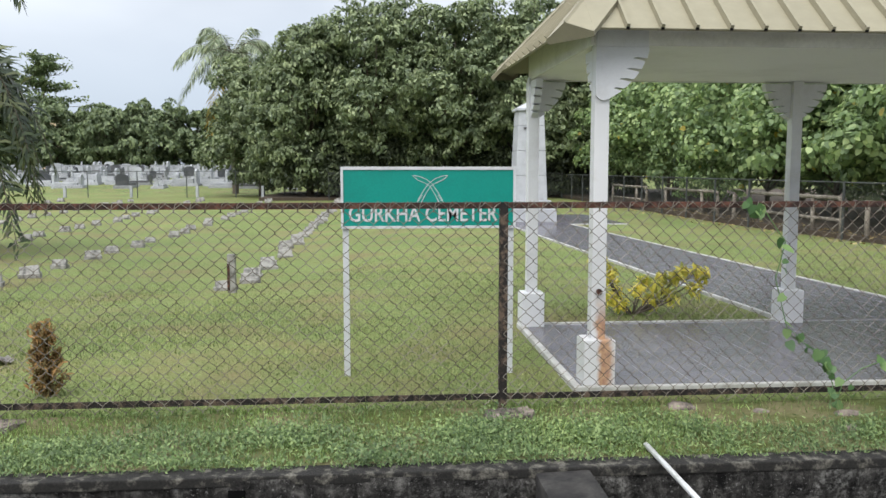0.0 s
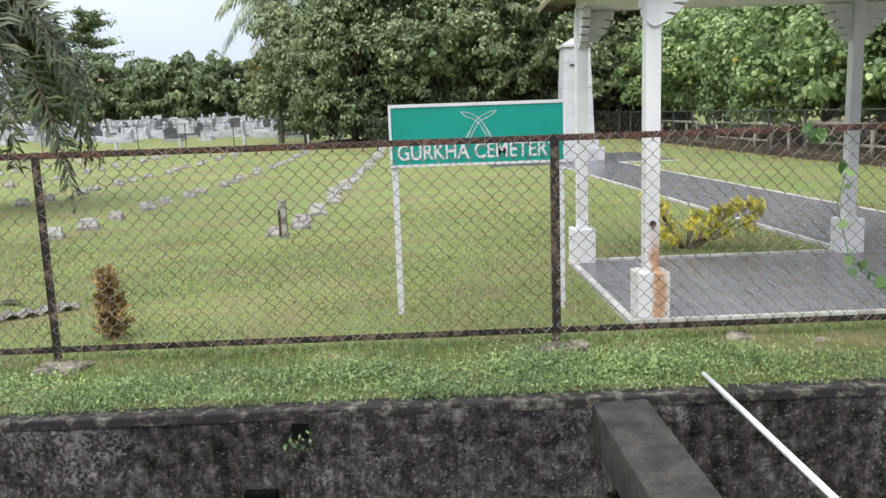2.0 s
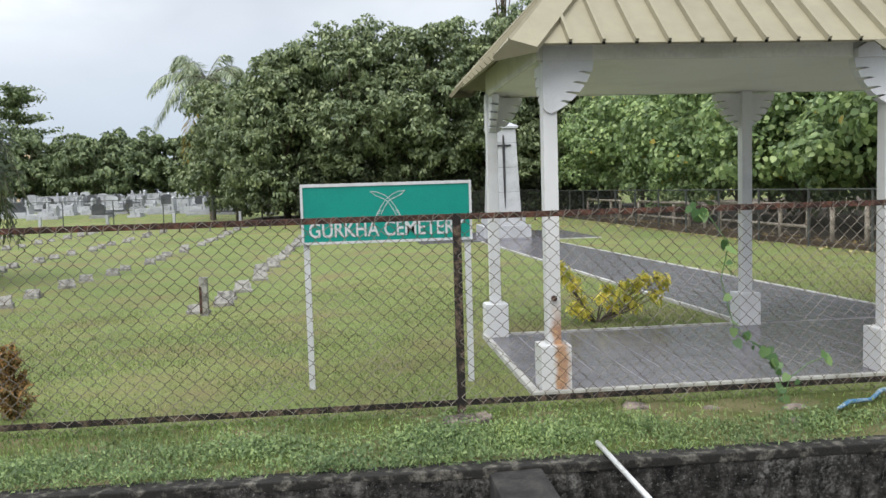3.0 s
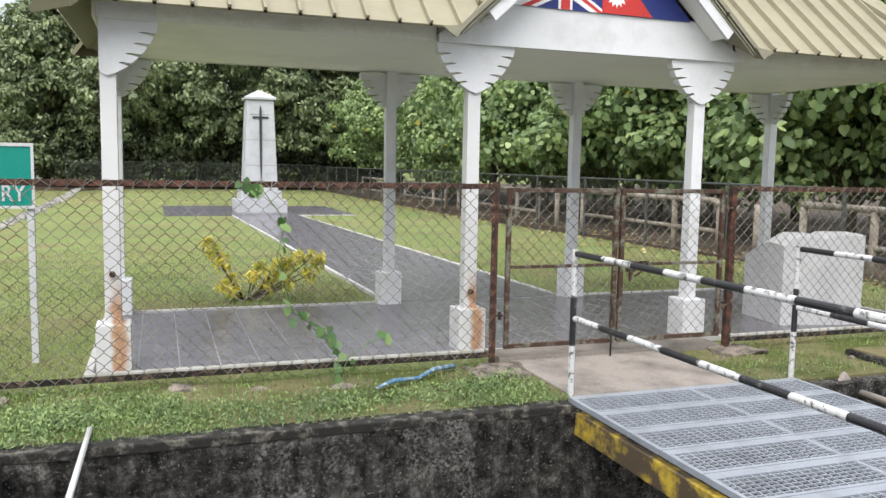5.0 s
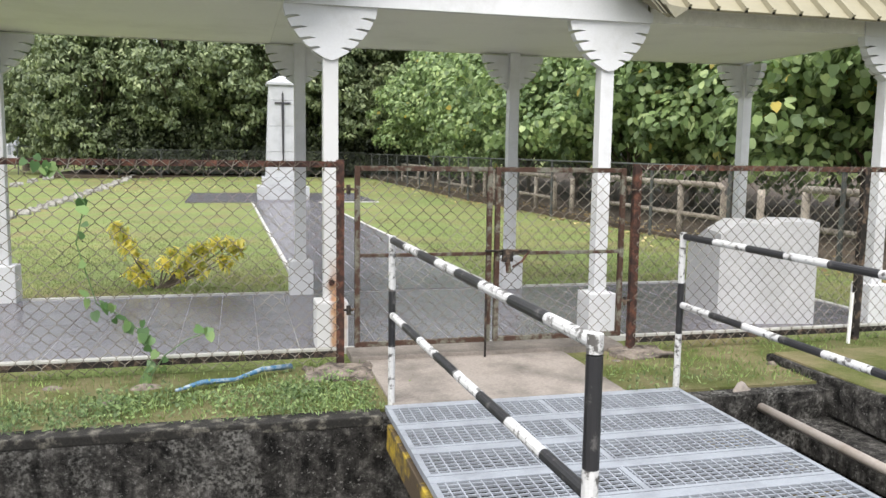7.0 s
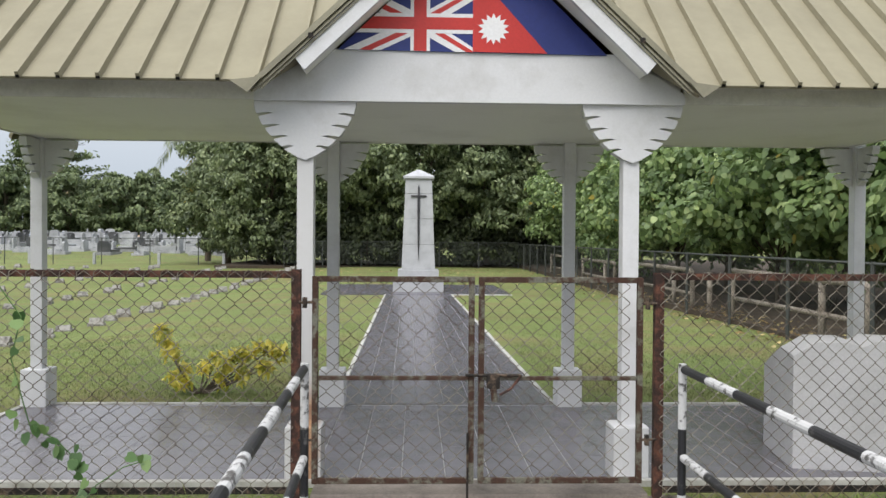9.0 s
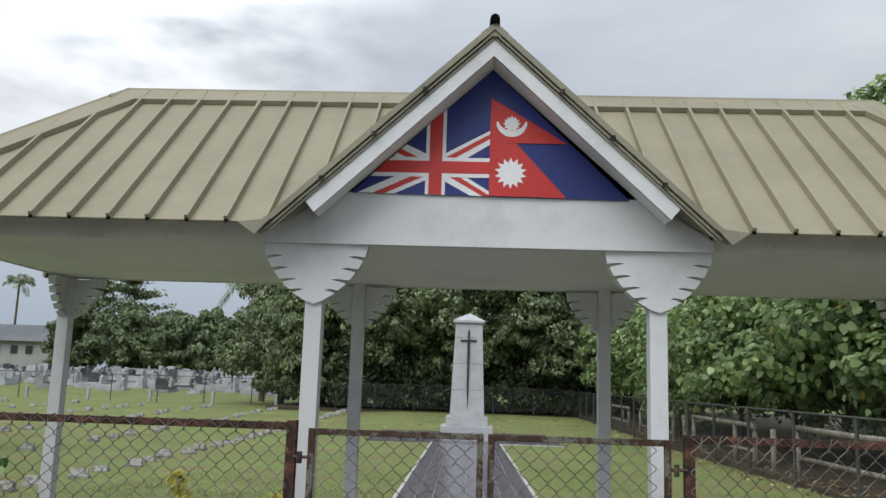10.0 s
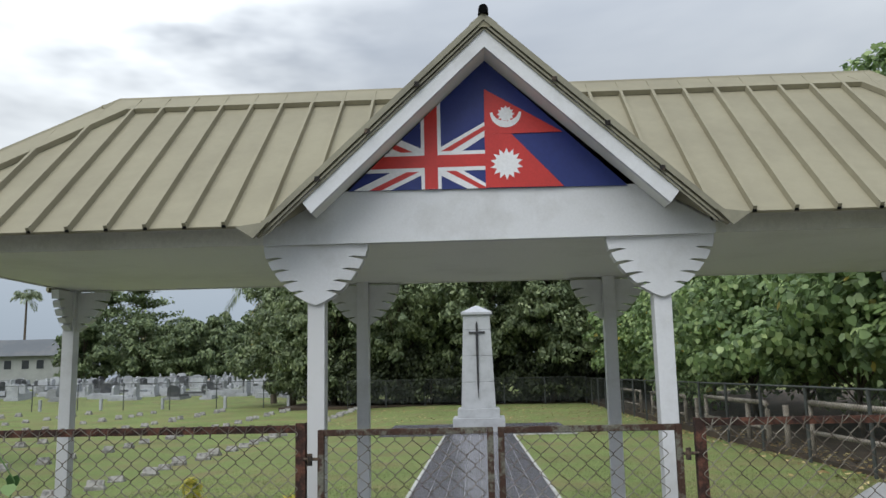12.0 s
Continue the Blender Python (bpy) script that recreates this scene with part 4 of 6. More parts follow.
def gate_leaf(x0, x1, latch):
    w = x1 - x0
    t = thing("gate_leaf", (x0, Y_FENCE, 0.0), "closed rusty grey chain-link gate leaf", "gate", "double gate")
    for xa in (0.0, w - 0.036):
        part("stile", boxed(xa, xa + 0.036, -0.018, 0.018, 0.13, 1.4, 0.004), M_GATE, t)
    for za, zb in ((1.365, 1.4), (0.765, 0.79), (0.13, 0.165)):
        part("cross_rail", boxed(0.037, w - 0.037, -0.016, 0.016, za, zb, 0.004), M_GATE, t)
    v, f = chain_link(w - 0.07, 0.15, 1.39, 0.1, 0.0025, 4, 0.004, True)
    raw_part("wire_mesh", [(a + 0.035, b, c) for a, b, c in v], f, M_WIRE, t)
    if latch:
        p = part("latch", boxed(0.05, 0.13, -0.05, -0.017, 0.72, 0.81, 0.004), M_RUSTDARK, t, "dark iron latch box")
        part("bolt", tube(bmesh.new(), [(-0.08, -0.035, 0.8), (0.26, -0.035, 0.8)], 0.009, 8), M_RUSTDARK, p)
        part("padlock", tube(bmesh.new(), [(0.09, -0.04, 0.72), (0.1, -0.04, 0.64)], 0.02, 8), M_GATE, p)
        part("stay", tube(bmesh.new(), [(0.26, -0.035, 0.8), (0.2, -0.035, 0.72), (0.13, -0.035, 0.68)], 0.008, 6), M_RUST, p)
    for zh in (0.4, 1.24):
        xa, xb = (w - 0.01, w + 0.085) if latch else (-0.08, 0.01)
        hinge = part("hinge", tube(bmesh.new(), [(xa, -0.01, zh), (xb, -0.01, zh)], 0.009, 8), M_RUSTDARK, t, "dark iron hinge pin")
        xc = xa + 0.4 * (xb - xa)
        part("knuckle", tube(bmesh.new(), [(xc, -0.012, zh - 0.035), (xc, -0.012, zh + 0.03)], 0.015, 8), M_RUSTDARK, hinge)
    if not latch:
        part("drop_bolt", tube(bmesh.new(), [(w - 0.04, -0.03, 0.45), (w - 0.04, -0.03, -0.0)], 0.008, 6), M_RUSTDARK, t)
    return t


gate_leaf(-0.985, 0.005, False)
gate_leaf(0.03, 1.045, True)
tagged(part("gate_sill", boxed(-1.0, 1.1, -0.6, -0.302, -0.05, 0.05, 0.008), M_PAD), "pale concrete sill under the gate", "sill", kind="structure")

# ---- sign ----
sign = thing("cemetery_sign", (-5.1, 0.34, 0), "green and white cemetery sign on two white posts", "sign")
for x in (-0.655, 0.655):
    part("sign_post", boxed(x - 0.024, x + 0.024, -0.005, 0.043, -0.25, 1.66, 0.004), M_SIGNWHITE, sign, "white painted post")
board = part("sign_board", boxed(-0.685, 0.685, -0.022, -0.006, 1.19, 1.665, 0.003), M_GREEN, sign, "green board")
for q in ((-0.69, 0.69, 1.645, 1.67), (-0.69, 0.69, 1.185, 1.205)):
    part("border", boxed(q[0], q[1], -0.03, -0.0225, q[2], q[3]), M_SIGNWHITE, board, "white border")
for q in ((-0.69, -0.67), (0.67, 0.69)):
    part("border", boxed(q[0], q[1], -0.03, -0.0225, 1.2055, 1.6445), M_SIGNWHITE, board, "white border")


def lettering(text, x0, x1, z0, z1, y, parent, material):
    cu = bpy.data.curves.new("lettering", "FONT")
    cu.body, cu.size, cu.extrude, cu.offset = text, 1.0, 0.01, 0.011
    tmp = new("lettering", cu)
    me = bpy.data.meshes.new_from_object(tmp.evaluated_get(bpy.context.evaluated_depsgraph_get()))
    bpy.data.objects.remove(tmp)
    co = [v.co.copy() for v in me.vertices]
    ax, bx = min(c.x for c in co), max(c.x for c in co)
    ay, by = min(c.y for c in co), max(c.y for c in co)
    for v, c in zip(me.vertices, co):
        v.co = (x0 + (c.x - ax) / (bx - ax) * (x1 - x0), y - c.z * 0.2, z0 + (c.y - ay) / (by - ay) * (z1 - z0))
    me.materials.clear()
    me.materials.append(material)
    ob = new("lettering", me)
    ob.parent = parent
    ob["label"] = "white capital letters"
    return ob


lettering("GURKHA CEMETERY", -0.628, 0.63, 1.238, 1.362, -0.0245, board, M_SIGNWHITE)
for s in (-1, 1):
    bm = bmesh.new()
    edge = [(-0.14, 1.6), (-0.09, 1.595), (-0.03, 1.57), (0.02, 1.53), (0.085, 1.43), (0.105, 1.385), (0.075, 1.38), (0.045, 1.44), (0.0, 1.515), (-0.04, 1.54), (-0.1, 1.565), (-0.14, 1.6)]
    pts = [(s * x + 0.01, z) for x, z in edge]
    for (ax, az), (bx, bz) in zip(pts, pts[1:]):
        prism(bm, bar(ax, az, bx, bz, 0.0022), -0.0255, -0.0225)
    for f in (0.2, 0.5, 0.8):
        prism(bm, bar(s * (0.05 + 0.04 * f) + 0.01, 1.455 - 0.06 * f, s * (0.075 + 0.03 * f) + 0.01, 1.45 - 0.06 * f, 0.003), -0.0258, -0.0226)
    part("emblem", bm, M_SIGNWHITE, board, "white outlined curved blade")

# ---- bridge ----
bridge = thing("footbridge", (0, -1.66, 0), "galvanised grating footbridge over the drain", "bridge")
for x in (-0.93, 0.93):
    part("side_beam", boxed(x - 0.03, x + 0.03, -2.95, -0.05, -0.2, -0.045, 0.006), M_YELLOW, bridge, "flaking yellow steel side beam")
N_PAN, L_PAN = 8, 0.36


def grating_panel():
    bm = bmesh.new()
    box(bm, -0.95, 0.95, -0.075, -0.004, -0.03, 0.006, 0.002)
    box(bm, -0.95, 0.95, -L_PAN + 0.004, -L_PAN + 0.03, -0.03, 0.006, 0.002)
    for xa in (-0.95, -0.03, 0.92):
        box(bm, xa, xa + 0.03, -L_PAN + 0.031, -0.076, -0.03, 0.004)
    y = -0.1
    while y > -L_PAN + 0.045:
        box(bm, -0.919, 0.919, y - 0.0036, y + 0.0036, -0.008, 0.002)
        y -= 0.04
    x = -0.88
    while x < 0.9:
        box(bm, x - 0.0036, x + 0.0036, -L_PAN + 0.032, -0.077, -0.012, 0.0035)
        x += 0.056
    return bm


first = part("grating_panel", grating_panel(), M_GALV, bridge)
first.location = (0, 0, 0.02)
for i in range(1, N_PAN):
    c = first.copy()
    scene.collection.objects.link(c)
    c.location = (0, -L_PAN * i, 0.02)


def striped(parent, pts, start_black, step=0.325, radius=0.021):
    """Alternating black and white lengths of pipe along a polyline."""
    black = start_black
    for a, b in zip(pts, pts[1:]):
        a, b = Vector(a), Vector(b)
        d = (b - a).length
        n = max(1, round(d / step))
        for i in range(n):
            p, q = a.lerp(b, i / n), a.lerp(b, (i + 1) / n)
            part("black_band" if black else "white_band", tube(bmesh.new(), [p, q], radius, 12), M_BLACKPAINT if black else M_BANDWHITE, parent, smooth=False)
            black = not black


def railing(x0, x1):
    t = thing("bridge_railing", (0, 0, 0.03), "black and white banded pipe railing with chipped paint", "railing", "bridge railings")
    ya, yb = -1.6, -4.2
    striped(t, [(x0, ya - 0.03, 0.96), (x1, yb, 0.96)], True)
    striped(t, [(x0, ya - 0.03, 0.52), (x1, yb, 0.52)], False)
    striped(t, [(x0, ya, 0.985), (x0, ya, 0.66)], False, 0.33)
    striped(t, [(x0, ya, 0.66), (x0, ya, 0.33)], True, 0.33)
    striped(t, [(x0, ya, 0.33), (x0, ya, -0.06)], False, 0.4)
    striped(t, [(x1, yb, 0.985), (x1, yb, 0.93)], False, 0.1, 0.024)
    striped(t, [(x1, yb, 0.925), (x1, yb, 0.6)], True, 0.5, 0.024)
    striped(t, [(x1, yb, 0.6), (x1, yb, -0.06)], False, 0.6, 0.024)
    return t


railing(-0.9, -0.823)
railing(0.978, 1.0)

# ---- pipes over the drain ----
t = thing("drain_pipe", (-3.93, -1.52, 0.03), "white plastic pipe lying across the drain", "pipe")
part("pipe", tube(bmesh.new(), [(0, 0, 0), (-0.02, -1.5, 0.005), (-0.05, -3.1, 0.0)], 0.016, 10), M_PVC, t, smooth=True)
t = thing("drain_pipe", (1.48, -1.55, -0.1), "stained plastic pipe crossing the drain", "pipe")
part("pipe", tube(bmesh.new(), [(0, 0, 0), (0.02, -1.5, -0.02), (0.03, -3.0, -0.02)], 0.03, 10), M_PIPEOLD, t, smooth=True)
bm = bmesh.new()
bmesh.ops.create_icosphere(bm, subdivisions=3, radius=0.1)
for v in bm.verts:
    v.co = Vector((v.co.x * 1.1, v.co.y * 0.4, v.co.z * 1.5)) * (1 + 0.7 * noise.noise(v.co * 11))
part("mortar_lump", bm, M_PAD, t, "pale mortar lump", True).location = (-0.06, -0.15, -0.02)

# ---- memorial slab ----
slab_t = thing("memorial_slab", (2.3, 0.006, 0.0), "blank white memorial block with sloping uneven top", "memorial", rz=-10.2)
bm = bmesh.new()
prof = [(0.0, 0.0), (0.66, 0.0), (0.66, 0.77), (0.3, 0.945), (0.1, 0.94), (0.0, 0.925)]
xs_s = [0.0, 0.16, 0.38, 0.46, 0.54, 0.88]
dz_s = [-0.1, 0.0, 0.0, -0.03, 0.012, 0.008]
rings_s = [[bm.verts.new((x - 0.06 * y, y, z + (d if z > 0.5 else 0))) for y, z in prof] for x, d in zip(xs_s, dz_s)]
for p, q in zip(rings_s, rings_s[1:]):
    for i in range(6):
        bm.faces.new((p[i], q[i], q[(i + 1) % 6], p[(i + 1) % 6]))
bm.faces.new(rings_s[0]), bm.faces.new(rings_s[-1][::-1])
bmesh.ops.recalc_face_normals(bm, faces=bm.faces)
part("block", bm, M_STONE, slab_t)


# ---- plants ----
def unit(v):
    return v / np.maximum(np.linalg.norm(v, axis=-1, keepdims=True), 1e-6)


def leaf_cloud(rng, centres, normals, size, jitter, droop=0.25, shape="leaf"):
    """Leaf polygons at the centres, roughly facing the normals, hanging down at the tip."""
    k = len(centres)
    nrm = unit(normals + rng.normal(0, jitter, (k, 3)))
    down = np.array([0, 0, -1.0]) + rng.normal(0, 0.55, (k, 3))
    tip = unit(down - nrm * np.sum(down * nrm, axis=1, keepdims=True))
    side = np.cross(nrm, tip)
    s = size * rng.uniform(0.65, 1.25, (k, 1))
    bend = nrm * s * 0.12
    if shape == "heart":
        pts = [(0.0, -0.38), (0.28, -0.48), (0.46, -0.2), (0.36, 0.2), (0.0, 0.62), (-0.36, 0.2), (-0.46, -0.2), (-0.28, -0.48)]
    elif shape == "ovate":
        pts = [(0.0, -0.42), (0.36, -0.36), (0.4, 0.08), (0.0, 0.62), (-0.4, 0.08), (-0.36, -0.36)]
    elif shape == "long":
        pts = [(0.0, -0.5), (0.16, -0.1), (0.1, 0.3), (0.0, 0.6), (-0.1, 0.3), (-0.16, -0.1)]
    else:
        pts = [(0.0, -0.5), (0.28, -0.05), (0.0, 0.55), (-0.28, -0.05)]
    v = np.stack([centres + side * s * a + tip * s * b - bend * (abs(a) * 2 + max(b, 0) * 2) for a, b in pts], axis=1)
    return v, len(pts)


def crown_points(rng, blobs, per, depth=0.35, clump=0.5):
    """Leaf places and outward normals on lumpy blobs (x, y, z, rx, ry, rz), gathered into domed sprays with gaps between."""
    cs, ns = [], []
    for bx, by, bz, rx, ry, rz in blobs:
        sprays = max(6, int(per / 34))
        d = unit(rng.normal(0, 1, (sprays, 3)))
        d[:, 2] = np.where(d[:, 2] < -0.55, -d[:, 2], d[:, 2])
        rad = np.array([rx, ry, rz])
        r = 1 - depth * rng.random((sprays, 1)) ** 1.6
        r = r * (1 + 0.16 * rng.normal(0, 1, (sprays, 1)))
        c = np.array([bx, by, bz]) + d * rad * r
        nrm = unit(d / rad)
        idx = rng.integers(0, sprays, per)
        u = unit(rng.normal(0, 1, (per, 3)) + 0.55 * nrm[idx] + np.array([0, 0, 0.45]))
        size = clump * 1.5 * (0.6 + 0.8 * rng.random((sprays, 1)))[idx]
        off = u * size * rng.uniform(0.6, 1.0, (per, 1)) * np.array([1, 1, 0.7])
        cs.append(c[idx] + off)
        ns.append(unit(u + 0.35 * nrm[idx] + np.array([0, 0, 0.45])))
    return np.concatenate(cs), np.concatenate(ns)


def tree(name, at, height, spread, blobs, per, leaf, material, label, seed, shape="leaf", clump=0.5, trunk_r=0.16, low=0.25, flat=0.75, category="tree"):
    rng = np.random.default_rng(seed)
    t = thing(name, at, label, category)
    bm = bmesh.new()
    bl, tips = [], []
    for i in range(blobs):
        a = 2.4 * i + rng.uniform(-0.4, 0.4)
        f = (i + 0.5) / blobs
        rr = spread * 0.62 * math.sqrt(rng.uniform(0.12, 1.0)) * (0.45 + 0.9 * math.sin(math.pi * min(1, 0.22 + 0.75 * f)))
        z = height * (low + (0.86 - low) * f)
        r = spread * rng.uniform(0.3, 0.46)
        bl.append((rr * math.cos(a), rr * math.sin(a), z, r, r, r * flat))
        tips.append(Vector((rr * math.cos(a), rr * math.sin(a), z)))
    bend = Vector((rng.uniform(-0.3, 0.3), rng.uniform(-0.3, 0.3), 0))
    top = Vector((0, 0, height * 0.7)) + bend
    tube(bm, [(0, 0, -0.2), Vector((0, 0, height * 0.25)) + bend * 0.6, Vector((0, 0, height * 0.5)) + bend, top], [trunk_r, trunk_r * 0.8, trunk_r * 0.55, trunk_r * 0.25], 8)
    part("trunk", bm, M_BARK, t, smooth=True)
    bm = bmesh.new()
    for q in tips:
        base = Vector((0, 0, max(height * 0.12, q.z * 0.5))) + bend * 0.5
        mid = base.lerp(q, 0.5) + Vector((0, 0, 0.06 * height))
        tube(bm, [base, mid, q], [trunk_r * 0.4, trunk_r * 0.25, trunk_r * 0.08], 5)
    part("limb", bm, M_BARK, t, smooth=True)
    c, nr = crown_points(rng, bl, per, clump=clump)
    keep = c[:, 2] > 0.15
    v, m = leaf_cloud(rng, c[keep], nr[keep], leaf, 0.34, shape=shape)
    grid_mesh("crown", v, m, material, t)
    return t


# broad-leaved trees behind the far fence
BACK = ((-13.9, 53.5, 10.2, 3.9), (-10.0, 48.6, 12.0, 4.5), (-5.7, 48.3, 13.1, 5.2), (-0.6, 47.2, 13.1, 5.4), (4.3, 47.2, 12.9, 5.2), (9.0, 46.5, 11.3, 5.2), (12.4, 42.0, 10.3, 4.8))
for i, (x, y, h, s) in enumerate(BACK):
    tree("tree", (x, y, -0.18), h, s, 19, 1900, 0.3, M_LEAF_BACK, "dense dark green broad-leaved tree behind the fence", 10 + i, clump=0.36, low=0.07 if i < 2 else 0.17, trunk_r=0.24)
BEHIND = ((-9.6, 56.0, 10.2, 4.5), (-6.4, 55.5, 11.8, 5.4), (0.0, 55.0, 12.4, 5.6), (6.8, 54.5, 12.4, 5.6), (13.4, 52.0, 11.8, 5.6))
for i, (x, y, h, s) in enumerate(BEHIND):
    tree("tree", (x, y, -0.18), h, s, 15, 600, 0.42, M_LEAF_BACK, "dense dark green tree standing further back", 40 + i, clump=0.5, low=0.05, trunk_r=0.24)

# broad heart-leaved trees along the side boundary
SIDE = ((9.3, 40.0, 7.2, 3.4), (9.2, 34.5, 6.9, 3.3), (9.2, 28.8, 6.4, 3.2), (9.3, 23.8, 6.4, 3.2), (9.2, 19.2, 6.2, 3.0), (11.4, 15.6, 10.3, 2.7), (9.5, 10.6, 6.0, 3.0), (9.7, 6.4, 5.8, 3.0), (10.6, 2.2, 5.6, 3.0), (12.2, -1.2, 5.2, 2.6))
for i, (x, y, h, s) in enumerate(SIDE):
    tree("tree", (x, y, -0.12), h, s, 18, 850 if y > 20 else 1250, 0.19 if y > 20 else 0.175, M_LEAF_RIGHT, "tall shrub-like tree with broad pale heart-shaped leaves", 70 + i, "ovate" if y > 20 else "heart", clump=0.4, low=0.25, trunk_r=0.1, flat=0.85)
tree("tree", (8.5, 14.0, -0.12), 4.3, 2.2, 12, 900, 0.17, M_LEAF_RIGHT, "leafy heart-leaved shrub hanging over the side fence", 95, "heart", clump=0.32, low=0.36, trunk_r=0.06, flat=0.85)
for i, (x, y, h, s) in enumerate(((14.5, 31.0, 9.0, 4.5), (15.0, 23.0, 8.5, 4.5), (15.4, 14.0, 8.0, 4.5), (15.6, 5.0, 7.5, 4.5), (16.5, -3.0, 7.0, 4.0))):
    tree("tree", (x, y, 0), h, s, 13, 420, 0.4, M_LEAF_BACK, "dark green tree behind the boundary shrubs", 100 + i, clump=0.5, low=0.05, trunk_r=0.2)
tree("tree", (5.3, 50.5, -0.18), 25.0, 2.0, 13, 260, 0.3, M_LEAF_BACK, "tall slender tree rising above the canopy", 131, clump=0.4, low=0.35, trunk_r=0.2, flat=1.2)
tree("bush", (7.4, 24.5, -0.15), 2.6, 1.5, 9, 320, 0.16, M_LEAF_RIGHT, "light green bush growing over the boundary fence", 130, clump=0.25, low=0.25, trunk_r=0.05, category="bush")

# row of bushes added where only deep canopy shade lies, hence near-black leaves
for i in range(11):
    tree("bush", (-9.4 + 1.95 * i, 47.6 - 0.12 * i, -0.18), 3.4, 2.2, 9, 420, 0.24, M_UNDERSHADE, "bush added behind the fence, coloured as the dark shade under the trees", 150 + i, clump=0.4, low=0.02, trunk_r=0.05, category="bush")

# trees beyond the far graves
rng0 = random.Random(5)
for i in range(38):
    x = -134 + 3.4 * i + rng0.uniform(-1.2, 1.2)
    if -86 < x < -66:
        continue
    yt = 118 + rng0.uniform(-4, 5)
    tree("tree", (x, yt, ground_z(x, yt)), rng0.uniform(8.0, 11.2), rng0.uniform(4.6, 5.6), 12, 460, 0.66, M_LEAF_FAR, "distant dark green tree beyond the tombs", 200 + i, clump=0.6, low=0.06, trunk_r=0.25)


def tiered_tree(at, height, seed):
    """A tree with level tiers of branches."""
    rng = np.random.default_rng(seed)
    t = thing("tree", at, "distant dark tree with flat layered branches", "tree")
    part("trunk", tube(bmesh.new(), [(0, 0, -0.2), (0.1, 0, height * 0.5), (0, 0, height)], [0.3, 0.2, 0.05], 8), M_BARK, t)
    cs, ns = [], []
    bm = bmesh.new()
    for z, r in ((0.35, 1.0), (0.5, 0.95), (0.64, 0.78), (0.78, 0.6), (0.9, 0.42), (0.99, 0.22)):
        for a in np.linspace(0, 2 * math.pi, 7)[:-1] + rng.uniform(0, 1):
            n = 130
            rad = height * 0.42 * r * rng.uniform(0.55, 1.1)
            zj = rng.uniform(-0.03, 0.03)
            f = rng.random(n) ** 0.7
            p = np.stack([np.cos(a) * rad * f, np.sin(a) * rad * f, np.full(n, (z + zj) * height) + 0.06 * height * f], 1) + rng.normal(0, 1, (n, 3)) * np.array([0.9, 0.9, 0.3])
            cs.append(p)
            ns.append(np.tile(np.array([[0, 0, 1.0]]), (n, 1)))
            tube(bm, [(0, 0, z * height - 0.4), (math.cos(a) * rad, math.sin(a) * rad, z * height)], [0.08, 0.02], 4)
    part("limb", bm, M_BARK, t)
    v, m = leaf_cloud(rng, np.concatenate(cs), np.concatenate(ns), 0.8, 0.5)
    grid_mesh("crown", v, m, M_LEAF_FAR, t)
    return t


tiered_tree((-66.5, 150, 0), 21.0, 301)
tiered_tree((-75.5, 154, 0), 19.0, 302)


def frond(bm_rachis, rng, base, azim, rise, length, droop, leaflet, pairs, width, plume=False):
    """A feather leaf; returns leaflet polygons."""
    out = np.array([math.cos(azim), math.sin(azim), 0.0])
    pts, vs = [], []
    for i in range(pairs + 1):
        f = i / pairs
        pts.append(np.array(base) + out * length * (f * math.cos(rise) * (1 - 0.25 * f)) + np.array([0, 0, length * (f * math.sin(rise) - droop * f * f)]))
    side = np.array([-out[1], out[0], 0.0])
    for i in range(1, pairs + 1):
        f = i / pairs
        d = pts[i] - pts[i - 1]
        d = d / np.linalg.norm(d)
        for s in (-1, 1):
            ln = leaflet * (0.5 + 0.8 * math.sin(math.pi * min(1, 0.12 + 0.85 * f))) * rng.uniform(0.85, 1.1)
            w = d * 0.55 + side * s * rng.uniform(0.25 if plume else 0.55, 0.85) + np.array([0, 0, rng.uniform(-0.8, 0.7 if plume else -0.15)])
            w = w / np.linalg.norm(w)
            up = np.cross(w, d)
            up = up / max(1e-6, np.linalg.norm(up))
            wid = np.cross(w, up) * width
            p = pts[i]
            q = p + w * ln * 0.55
            r = p + w * ln + np.array([0, 0, -0.18 * ln])
            vs.append([p - wid * 0.5, q - wid, r, q + wid])
    tube(bm_rachis, [tuple(p) for p in pts[:: max(1, pairs // 8)]], [0.03 - 0.024 * k / len(pts[:: max(1, pairs // 8)]) for k in range(len(pts[:: max(1, pairs // 8)]))], 5)
    return vs


def palm(name, at, trunk_h, r, fronds, length, leaflet, pairs, width, material, label, seed, droop=0.75, dead=0, rise=(0.1, 1.2), lean=(0, 0), plume=False):
    rng = np.random.default_rng(seed)
    t = thing(name, at, label, "palm tree")
    top = (lean[0], lean[1], trunk_h)
    ring = [(lean[0] * (i / 12) ** 1.5, lean[1] * (i / 12) ** 1.5, -0.2 + (trunk_h + 0.2) * i / 12) for i in range(13)]
    part("trunk", tube(bmesh.new(), ring, [r * (1.25 - 0.5 * i / 12) + 0.006 * (i % 2) for i in range(13)], 10), M_BARK, t, "pale ringed trunk")
    for group, count, m in (("frond", fronds, material), ("dead_frond", dead, M_DEADFROND)):
        for i in range(count):
            az = 2.399 * i + rng.uniform(-0.25, 0.25)
            up = rng.uniform(*rise) if group == "frond" else rng.uniform(-0.5, -0.2)
            bm = bmesh.new()
            v = frond(bm, rng, top, az, up, length * rng.uniform(0.85, 1.1), droop * (1 if group == "frond" else 0.8), leaflet, pairs, width, plume)
            st = part(group, bm, M_BARK if group == "frond" else M_DEADFROND, t)
            grid_mesh("leaflet_fan", v, 4, m, st)
    return t


